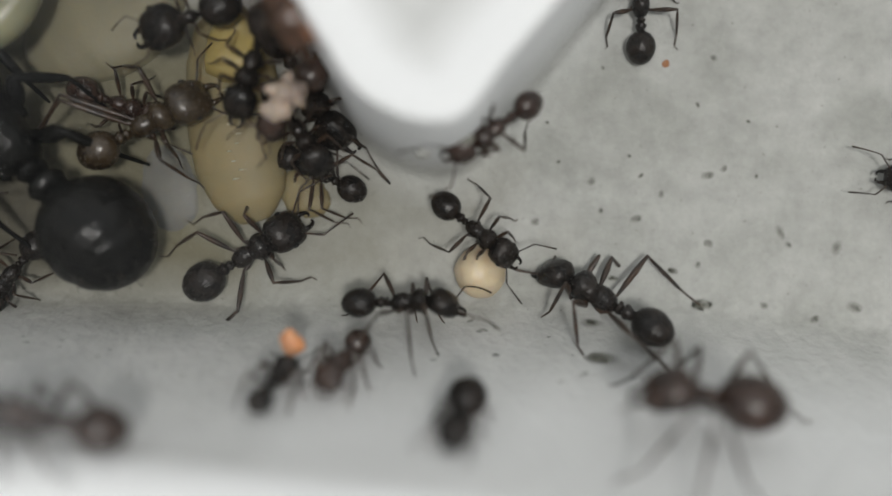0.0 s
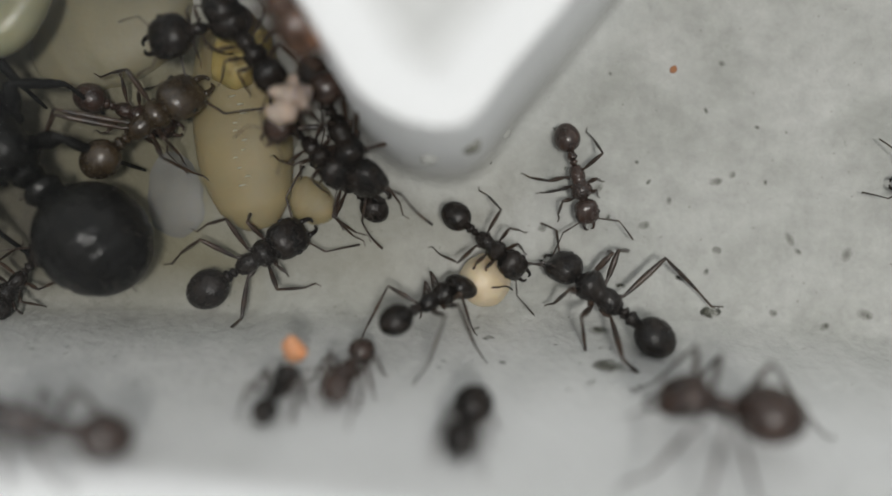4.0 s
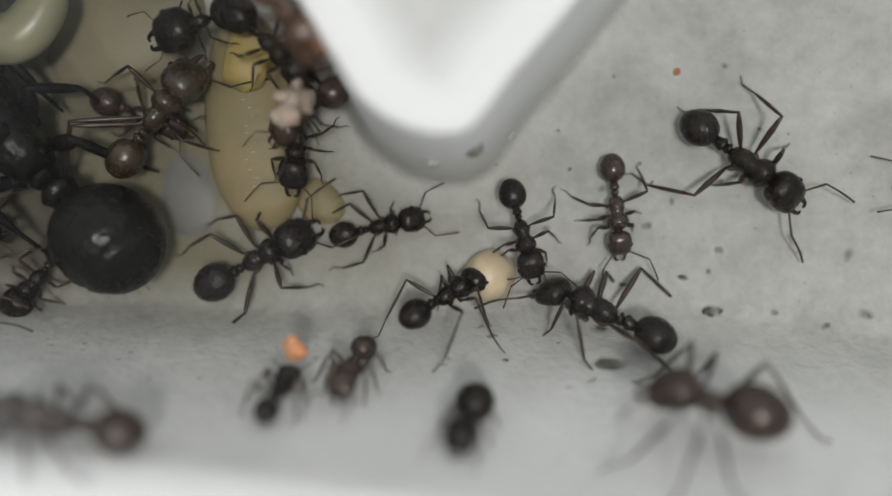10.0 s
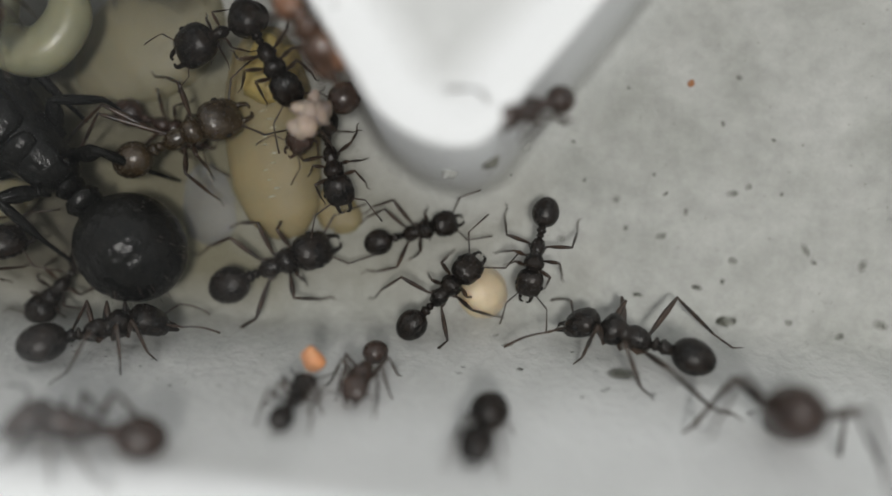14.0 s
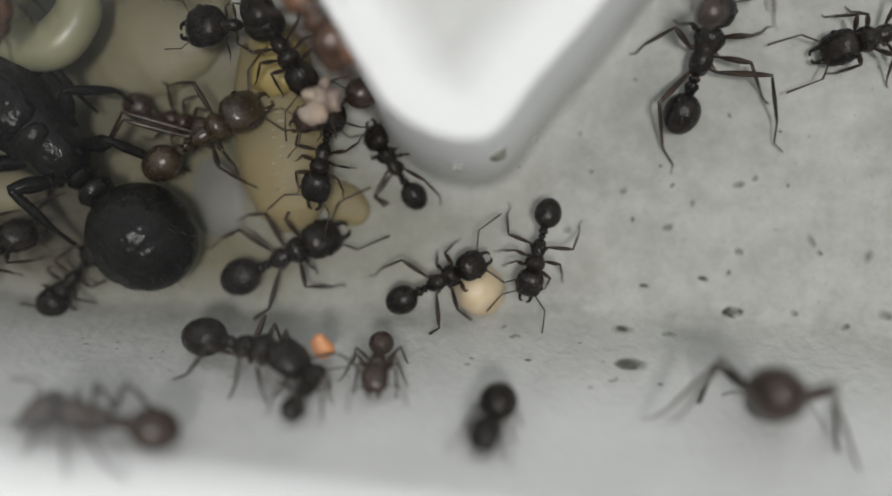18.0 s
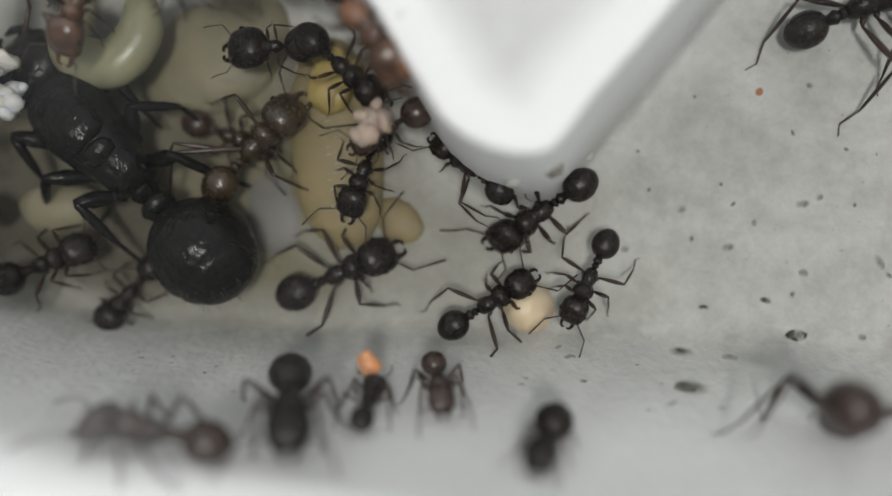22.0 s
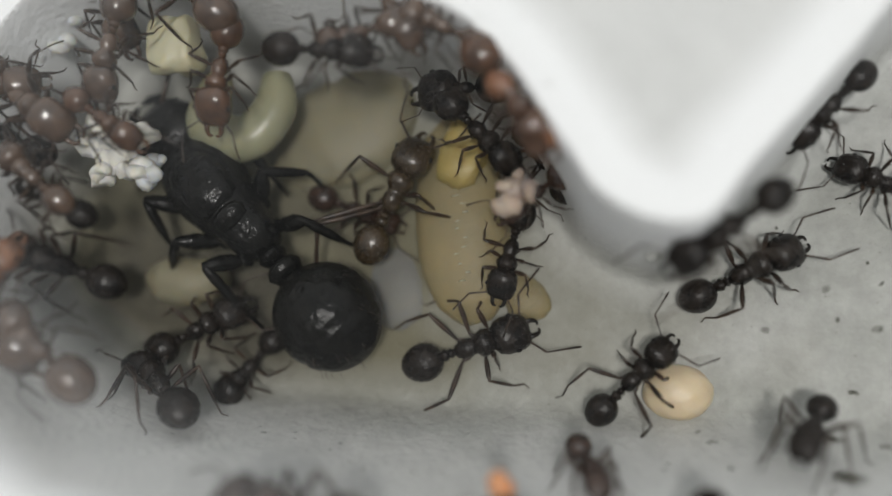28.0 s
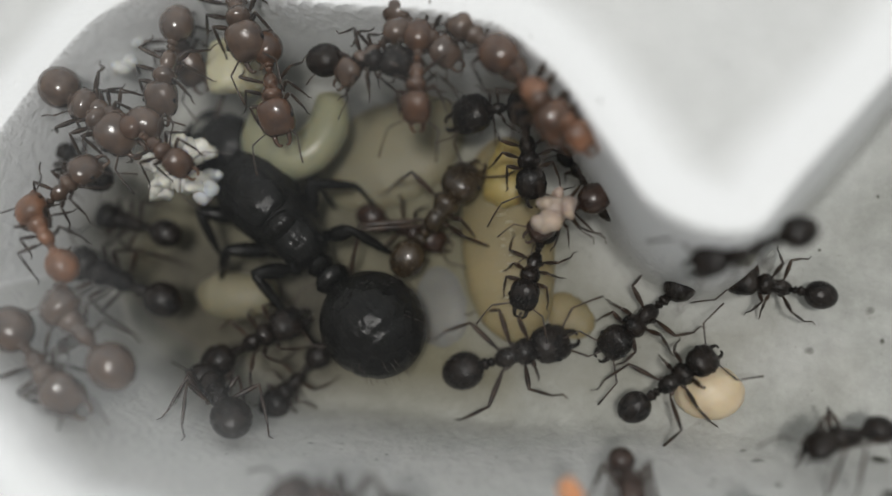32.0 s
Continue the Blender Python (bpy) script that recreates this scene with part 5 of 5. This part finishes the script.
def crumb(name, label, category, bits, mat, size, seed=1, spread=1.0, group="", lumpy=0.22):
    """A lump of small rounded bits."""
    rnd = random.Random(seed)
    bm = bmesh.new()
    for k in range(bits):
        m = Matrix.Translation(Vector((rnd.uniform(-1, 1), rnd.uniform(-1, 1), rnd.uniform(-0.6, 0.6))) * size * spread * MM * (k > 0)) @ Euler((rnd.random() * 6, rnd.random() * 6, 0)).to_matrix().to_4x4() @ Matrix.Diagonal((1, rnd.uniform(0.6, 1) if lumpy > 0.1 else 0.97, rnd.uniform(0.5, 0.9) if lumpy > 0.1 else 0.95, 1))
        bmesh.ops.create_icosphere(bm, subdivisions=4 if bits < 4 else 2, radius=size * rnd.uniform(0.55, 1.0) * MM if k else size * MM, matrix=m)
    for v in bm.verts:
        v.co += v.co.normalized() * noise.noise(v.co * 2200 + Vector((seed, 0, 0))) * size * lumpy * MM
    ob = link(name, bm, mat)
    return tagged(ob, label, category, group)


LARGE = sausage("larva", "large yellowish segmented ant larva lying on the chamber wall", "larva",
        [(-10.51, 11.80, 0.4), (-10.43, 9.03, 0.6), (-10.11, 6.17, 0.7), (-9.85, 3.92, 0.6), (-9.22, 1.31, 0.3)], [0.6, 1.7, 2.1, 2.3, 2.4, 2.35, 2.25, 1.8, 0.7], LARVA, 13, 0.006, 0.5)
sausage("larva", "pale yellow curled ant larva beside the wall rim", "larva",
        [(-8.14, 3.08, 0.0), (-7.37, 2.88, 0.1), (-6.66, 2.23, 0.0), (-6.52, 1.53, -0.1)], [0.4, 0.95, 1.1, 1.0, 0.4], LARVA, 8, 0.05, 0.4)
sausage("larva", "greenish white curled ant larva", "larva",
        [(-22.26, 13.24, 3.5), (-22.69, 10.75, 3.6), (-20.69, 10.00, 3.6), (-19.30, 11.41, 3.5), (-19.27, 13.29, 3.4)], [0.7, 1.1, 1.2, 1.2, 1.1, 0.7], PALE_LARVA, 10)
sausage("larva", "large dull yellow ant larva at the back", "larva",
        [(-20.38, 9.09, -0.4), (-17.94, 10.59, 0.0), (-15.54, 12.09, 0.1), (-14.12, 14.83, -0.4)], [0.6, 2.4, 3.0, 3.0, 2.4, 0.6], DULL, 12, 0.006, 0.4)
sausage("larva", "whitish ant larva under the queen", "larva",
        [(-14.1, 5.4, -0.4), (-13.6, 3.0, -0.1), (-13.2, 0.7, -0.4)], [0.5, 1.4, 1.6, 1.5, 0.5], WHITISH, 9, 0.008, 0.26)
sausage("larva", "dull olive ant larva below the queen", "larva",
        [(-26.58, 3.33, 1.2), (-24.31, 3.06, 1.3), (-22.12, 3.39, 1.2)], [0.4, 1.2, 1.3, 1.1, 0.4], DULL, 9)
def bristles():
    """Short pale hairs along the back of the large larva."""
    rnd = random.Random(9)
    for i in range(16):
        y = -3.2 + 0.42 * i
        x = 0.25 * math.sin(i * 1.7) - 0.05 * y
        top = 1.17 * math.sqrt(max(0.1, 1 - (y / 6.0) ** 2))
        bm = bmesh.new()
        tube(bm, [((x - 0.2) * MM, y * MM, top * MM), (x * MM, (y + 0.10 * rnd.random()) * MM, (top + 0.10) * MM), ((x + 0.22) * MM, (y + 0.08) * MM, (top + 0.05) * MM)], [0.025 * MM, 0.042 * MM, 0.018 * MM], 5)
        part("bristle", bm, PALE_PUPA, LARGE)


bristles()
# pale clumps; the third is added for the white glare along the upper rim
for spot, seed in (((-29.75, 16.38, 5.50), 21), ((-30.55, 14.50, 5.50), 22), ((-18.66, 16.77, 5.20), 23), ((-24.92, 7.95, 5.60), 24)):
    clump = crumb("egg_clump", "pale clump near the glass", "eggs", 7, PALE_LUMP, 0.6, seed, 1.3, "egg clumps", 0.25)
    clump.matrix_world = NEST @ Matrix.Translation(Vector(spot) * MM)


def chunk(name, label, category, size, mat, seed):
    """A broken block with blunt edges and uneven faces."""
    bm = bmesh.new()
    bmesh.ops.create_cube(bm, size=1)
    bmesh.ops.subdivide_edges(bm, edges=bm.edges[:], cuts=5, use_grid_fill=True)
    for q in bm.verts:
        ball = q.co.normalized() * 0.62
        q.co = q.co.lerp(ball, 0.62)
        q.co += Vector((noise.noise(q.co * 2.2 + Vector((seed, 0, 0))), noise.noise(q.co * 2.2 + Vector((0, seed, 0))), noise.noise(q.co * 2.2 + Vector((0, 0, seed))))) * 0.16
        q.co = Vector((q.co.x * size[0], q.co.y * size[1], q.co.z * size[2])) * MM
    return tagged(link(name, bm, mat), label, category)


egg_pale = chunk("pupa", "pale yellow blunt-ended pupa near the glass", "pupa", (2.3, 2.7, 1.8), PALE_PUPA, 3)
egg_pale.matrix_world = NEST @ Matrix.Translation(Vector((-23.70, 14.10, 5.60)) * MM) @ Matrix.Rotation(0.15, 4, "Z")
food = chunk("food_crumb", "bright yellow block of food on the larva", "food", (2.1, 3.0, 1.9), YELLOW, 5)
food.matrix_world = NEST @ Matrix.Translation(Vector((-10.0, 9.5, 1.30)) * MM) @ Matrix.Rotation(-0.25, 4, "Z")
seeds = crumb("seed_crumb", "white broken seed crumbs held by ants", "food", 38, WHITE, 0.72, 8, 1.75, "", 0.6)
seeds.matrix_world = NEST @ Matrix.Translation(Vector((-25.97, 8.79, 6.20)) * MM)
PUPA = crumb("pupa", "rounded cream pupa held between two ants", "pupa", 1, CREAM, 1.27, 11, 1.0, "", 0.05)
PUPA.data.transform(Matrix.Diagonal((1.28, 1.04, 1.0, 1)))
GRAIN = crumb("grain", "small orange grain carried by an ant", "food", 2, ORANGE, 0.62, 13, 0.4)
MORSEL = crumb("food_crumb", "pinkish pale crumb carried by an ant", "food", 9, PINK, 0.72, 17, 1.0, "", 0.4)


# ---- specks on the plaster ----
def speck(u, v, r, mat, label, k):
    rnd = random.Random(k)
    bm = bmesh.new()
    bmesh.ops.create_icosphere(bm, subdivisions=2, radius=1.25 * r * MM, matrix=Matrix.Diagonal((rnd.uniform(1.0, 1.5), rnd.uniform(0.7, 1), 0.08, 1)))
    for q in bm.verts:
        q.co += q.co * 0.35 * noise.noise(q.co * 4000 + Vector((k, 0, 0)))
    ob = link("speck", bm, mat)
    n = wall_normal(u, v, 0.4, SURFACE)
    ob.matrix_world = NEST @ Matrix.Translation(Vector((u, v, wall_height(u, v, SURFACE) + 0.015)) * MM) @ n.to_track_quat("Z", "Y").to_matrix().to_4x4() @ Matrix.Rotation(rnd.uniform(-0.6, 0.6), 4, "Z")
    tagged(ob, label, "speck", "dark specks on the plaster")


speck(10.77, 9.04, 0.16, RUST, "tiny rust-brown speck on the plaster", 1)
speck(12.82, 3.57, 0.20, SPECK, "dark grey-green speck stuck to the plaster", 2)
speck(13.59, 3.87, 0.18, SPECK, "dark grey-green speck stuck to the plaster", 3)
speck(10.51, 2.62, 0.18, SPECK, "dark grey-green speck stuck to the plaster", 4)
speck(9.32, 1.43, 0.20, SPECK, "dark grey-green speck stuck to the plaster", 5)
speck(12.48, -2.76, 0.32, SPECK, "dark grey-green speck stuck to the plaster", 6)
speck(16.35, 0.78, 0.28, SPECK, "dark grey-green speck stuck to the plaster", 7)
speck(12.83, 0.22, 0.20, SPECK, "dark grey-green speck stuck to the plaster", 8)
speck(12.36, -0.83, 0.15, SPECK, "dark grey-green speck stuck to the plaster", 9)
speck(11.18, -1.11, 0.16, SPECK, "dark grey-green speck stuck to the plaster", 10)
speck(16.77, 0.18, 0.16, SPECK, "dark grey-green speck stuck to the plaster", 11)
speck(8.23, -1.51, 0.15, SPECK, "dark grey-green speck stuck to the plaster", 12)
speck(7.11, 3.26, 0.20, SPECK, "dark grey-green speck stuck to the plaster", 13)
speck(13.11, 9.32, 0.16, SPECK, "dark grey-green speck stuck to the plaster", 14)
speck(12.34, 7.02, 0.12, SPECK, "dark grey-green speck stuck to the plaster", 15)
speck(19.10, 0.02, 0.30, SPECK, "dark grey-green speck stuck to the plaster", 16)
speck(14.82, 6.22, 0.10, SPECK, "dark grey-green speck stuck to the plaster", 17)
speck(4.96, 6.15, 0.10, SPECK, "dark grey-green speck stuck to the plaster", 18)
speck(1.86, 4.42, 0.10, SPECK, "dark grey-green speck stuck to the plaster", 19)
speck(8.10, -1.49, 0.14, SPECK, "dark grey-green speck stuck to the plaster", 20)
speck(10.96, -1.09, 0.14, SPECK, "dark grey-green speck stuck to the plaster", 21)
speck(9.53, 3.53, 0.12, SPECK, "dark grey-green speck stuck to the plaster", 22)
speck(5.52, 4.23, 0.10, SPECK, "dark grey-green speck stuck to the plaster", 23)
speck(7.60, 1.86, 0.12, SPECK, "dark grey-green speck stuck to the plaster", 24)
speck(6.71, -4.96, 0.35, SPECK, "dark grey-green speck stuck to the plaster", 25)
speck(1.72, -3.85, 0.18, SPECK, "dark grey-green speck stuck to the plaster", 26)
speck(1.12, -3.50, 0.14, SPECK, "dark grey-green speck stuck to the plaster", 27)
speck(5.73, -4.85, 0.10, SPECK, "dark grey-green speck stuck to the plaster", 28)
speck(4.79, -4.14, 0.10, SPECK, "dark grey-green speck stuck to the plaster", 29)
speck(6.86, -3.53, 0.18, SPECK, "dark grey-green speck stuck to the plaster", 30)
speck(-0.37, -4.75, 0.16, SPECK, "dark grey-green speck stuck to the plaster", 31)
speck(-5.37, 10.35, 0.10, SPECK, "dark grey-green speck stuck to the plaster", 32)
speck(17.94, -3.45, 0.20, SPECK, "dark grey-green speck stuck to the plaster", 33)
speck(19.96, -2.91, 0.35, SPECK, "dark grey-green speck stuck to the plaster", 34)
speck(4.35, 1.28, 0.20, SPECK, "dark grey-green speck stuck to the plaster", 35)
speck(8.95, 4.49, 0.10, SPECK, "dark grey-green speck stuck to the plaster", 36)
speck(7.69, 8.81, 0.10, SPECK, "dark grey-green speck stuck to the plaster", 37)
speck(15.22, 3.51, 0.10, SPECK, "dark grey-green speck stuck to the plaster", 38)
speck(-11.16, -5.38, 0.12, SPECK, "dark grey-green speck stuck to the plaster", 39)
speck(-13.26, -5.36, 0.14, SPECK, "dark grey-green speck stuck to the plaster", 40)
speck(-19.10, -3.98, 0.10, SPECK, "dark grey-green speck stuck to the plaster", 41)
speck(-17.13, -4.38, 0.12, SPECK, "dark grey-green speck stuck to the plaster", 42)
speck(-14.91, -4.51, 0.12, SPECK, "dark grey-green speck stuck to the plaster", 43)
speck(-17.30, -4.15, 0.10, SPECK, "dark grey-green speck stuck to the plaster", 44)
speck(-15.22, -4.73, 0.10, SPECK, "dark grey-green speck stuck to the plaster", 45)
speck(6.9, -3.61, 0.42, SPECK, "dark grey-green stain on the plaster", 46)
speck(9.14, -3.81, 0.30, SPECK, "dark grey-green stain on the plaster", 47)
speck(2.23, -4.81, 0.16, SPECK, "dark grey-green stain on the plaster", 48)
speck(1.53, -3.91, 0.16, SPECK, "dark grey-green stain on the plaster", 49)
speck(5.94, -5.57, 0.15, SPECK, "dark grey-green stain on the plaster", 50)
speck(8.1, -5.68, 0.16, SPECK, "dark grey-green stain on the plaster", 51)
speck(-0.55, -4.96, 0.12, SPECK, "dark grey-green stain on the plaster", 52)
speck(7.14, -4.96, 0.48, SPECK, "dark grey-green stain on the plaster", 53)
speck(12.47, -2.79, 0.30, SPECK, "dark grey-green stain on the plaster", 54)
speck(15.57, -2.83, 0.22, SPECK, "dark grey-green stain on the plaster", 55)
speck(6.97, -3.56, 0.22, SPECK, "dark grey-green stain on the plaster", 56)
speck(2.21, -4.78, 0.14, SPECK, "dark grey-green stain on the plaster", 57)
speck(4.94, -5.75, 0.12, SPECK, "dark grey-green stain on the plaster", 58)
speck(6.15, -5.5, 0.12, SPECK, "dark grey-green stain on the plaster", 59)
speck(7.01, -4.99, 0.60, SPECK, "dark grey-green stain on the plaster", 60)
speck(-22.57, -4.32, 0.10, SPECK, "dark grey-green stain on the plaster", 61)
speck(-21.79, -4.8, 0.12, SPECK, "dark grey-green stain on the plaster", 62)
speck(-18.52, -4.66, 0.10, SPECK, "dark grey-green stain on the plaster", 63)
speck(-18.71, -4.2, 0.14, SPECK, "dark grey-green stain on the plaster", 64)



def shard(u, v, size, mat, label, k):
    """A broken chip of plaster that sticks out under the rim."""
    bm = bmesh.new()
    bmesh.ops.create_cone(bm, segments=6, radius1=size * MM, radius2=0.45 * size * MM, depth=0.9 * size * MM, cap_ends=True)
    for q in bm.verts:
        q.co += Vector((noise.noise(q.co * 3000 + Vector((k, 0, 0))), noise.noise(q.co * 3000 + Vector((0, k, 0))), noise.noise(q.co * 3000 + Vector((0, 0, k))))) * 0.45 * size * MM
    bmesh.ops.bevel(bm, geom=bm.edges[:], offset=0.04 * MM, segments=2, affect="EDGES")
    ob = link("plaster_chip", bm, mat, None, False)
    n = wall_normal(u, v, 0.4, SURFACE)
    ob.matrix_world = NEST @ Matrix.Translation(Vector((u, v, wall_height(u, v, SURFACE) + 0.25 * size)) * MM) @ n.to_track_quat("Z", "Y").to_matrix().to_4x4() @ Matrix.Rotation(k, 4, "Z")
    tagged(ob, label, "chip")


shard(0.83, 4.58, 0.62, GRIT, "dark grey chip of plaster under the white rim", 1)
shard(-0.98, 4.21, 0.50, PLASTER, "pale broken chip of plaster under the rim", 2)
shard(2.6, 5.78, 0.38, PLASTER, "pale broken chip of plaster under the rim", 3)


def dust():
    """Fine grains strewn over wall and floor."""
    rnd = random.Random(5)
    bm = bmesh.new()
    for k in range(1500):
        u, v = rnd.uniform(-30, 24), rnd.uniform(-8.5, 14)
        n = noise.noise((u * 0.3, v * 0.3, 7))
        if rnd.random() > 0.35 + n:
            continue
        r = rnd.choice((0.016, 0.018, 0.022, 0.03, 0.042)) * MM
        bmesh.ops.create_icosphere(bm, subdivisions=1, radius=r, matrix=Matrix.Translation(Vector((u, v, wall_height(u, v, SURFACE) + 0.005)) * MM) @ Matrix.Diagonal((1.3, 1, 0.5, 1)))
    ob = link("dust", bm, GRIT)
    ob.matrix_world = NEST
    tagged(ob, "fine dark grains on the plaster", "dust", kind="stuff")


dust()


# ---- what moves ----
def motions():
    for made, L, rows, lift, w, flip, seed in COLONY:
        walk(made[0], trail(rows, lift, w, flip))
        gait(made, rows, L, seed)
    walk(QUEEN, trail([(0, -17.26, 2.06, -14.44, -0.76), (6, -17.81, 2.11, -14.99, -0.71), (13, -17.79, 2.11, -14.97, -0.71), (21, -17.54, 2.39, -14.72, -0.43), (23, -17.43, 2.29, -14.61, -0.53), (25, -17.46, 2.41, -14.64, -0.41), (28, -17.56, 2.71, -14.74, -0.11), (30, -17.79, 2.66, -14.97, -0.16), (32, -17.68, 2.99, -14.86, 0.17)], 0, 3.0))
    walk(PUPA, trail([(0, 2.22, -1.16, 1.12, -1.16, 75), (1, 2.16, -1.29, 1.06, -1.29, 75), (2, 2.22, -1.30, 1.13, -1.30, 75), (3, 2.12, -1.22, 1.02, -1.22, 75), (6, 2.11, -1.31, 1.02, -1.32, 75), (7, 2.24, -1.34, 1.17, -1.34, 75), (8, 2.25, -1.23, 1.17, -1.23, 75), (9, 2.11, -0.94, 1.00, -0.95, 75), (10, 2.14, -1.05, 1.03, -1.06, 75), (11, 2.09, -0.97, 0.97, -0.98, 75), (12, 1.74, -1.20, 0.62, -1.21, 75), (13, 1.25, -1.23, 0.14, -1.24, 75), (14, 1.02, -1.45, -0.11, -1.46, 75), (17, 0.64, -1.64, -0.49, -1.65, 75), (18, 0.54, -1.77, -0.59, -1.78, 75), (19, 0.49, -1.74, -0.64, -1.75, 75), (20, 0.33, -1.69, -0.81, -1.70, 75), (21, 0.20, -1.58, -0.94, -1.59, 75), (22, 0.24, -1.65, -0.87, -1.67, 75), (23, 0.02, -1.94, -1.04, -1.97, 75), (24, 0.02, -1.60, -1.02, -1.64, 60), (25, -0.14, -1.34, -1.13, -1.38, 45), (28, 0.84, -1.79, -0.20, -1.83, 0), (29, 0.89, -1.59, -0.15, -1.62, 0), (30, 0.67, -1.51, -0.37, -1.54, 0), (31, 0.38, -1.04, -0.66, -1.08, 0), (32, 0.26, -0.87, -0.78, -0.91, 0)], 0.50))
    walk(GRAIN, trail([(0, -6.03, -5.40, -6.97, -5.39), (3, -6.17, -5.39, -7.11, -5.38), (6, -6.17, -5.43, -7.11, -5.42), (8, -6.22, -5.48, -7.15, -5.48), (10, -6.43, -5.46, -7.40, -5.46), (13, -6.42, -5.53, -7.38, -5.52), (17, -6.23, -5.53, -7.21, -5.53), (18, -6.46, -5.38, -7.46, -5.38), (19, -6.30, -5.49, -7.29, -5.48), (20, -6.27, -5.43, -7.27, -5.43), (21, -6.25, -5.27, -7.26, -5.27), (22, -6.73, -5.38, -7.72, -5.39), (23, -6.72, -5.53, -7.66, -5.55), (24, -6.80, -5.80, -7.71, -5.82), (25, -6.65, -5.98, -7.51, -6.01), (28, -6.61, -6.72, -7.46, -6.74), (29, -6.83, -6.80, -7.68, -6.83), (30, -6.60, -6.60, -7.46, -6.62), (32, -5.85, -6.68, -6.71, -6.72)], 1.6))
    walk(MORSEL, trail([(0, -6.45, 6.62, -7.43, 6.62), (3, -6.50, 6.75, -7.47, 6.75), (7, -6.44, 6.82, -7.40, 6.82), (9, -6.59, 6.80, -7.59, 6.80), (13, -6.74, 6.82, -7.76, 6.82), (17, -6.67, 7.05, -7.70, 7.05), (19, -6.60, 7.20, -7.64, 7.21), (21, -6.65, 7.06, -7.70, 7.07), (22, -6.82, 6.91, -7.86, 6.92), (23, -6.92, 6.98, -7.94, 7.00), (24, -6.89, 6.98, -7.89, 6.99), (25, -6.57, 6.84, -7.55, 6.86), (28, -6.57, 6.97, -7.58, 6.97), (29, -6.87, 7.40, -7.89, 7.41), (30, -6.71, 7.25, -7.73, 7.25), (31, -6.86, 7.31, -7.88, 7.32), (32, -6.91, 6.95, -7.94, 6.95)], 0, 5.2))


motions()
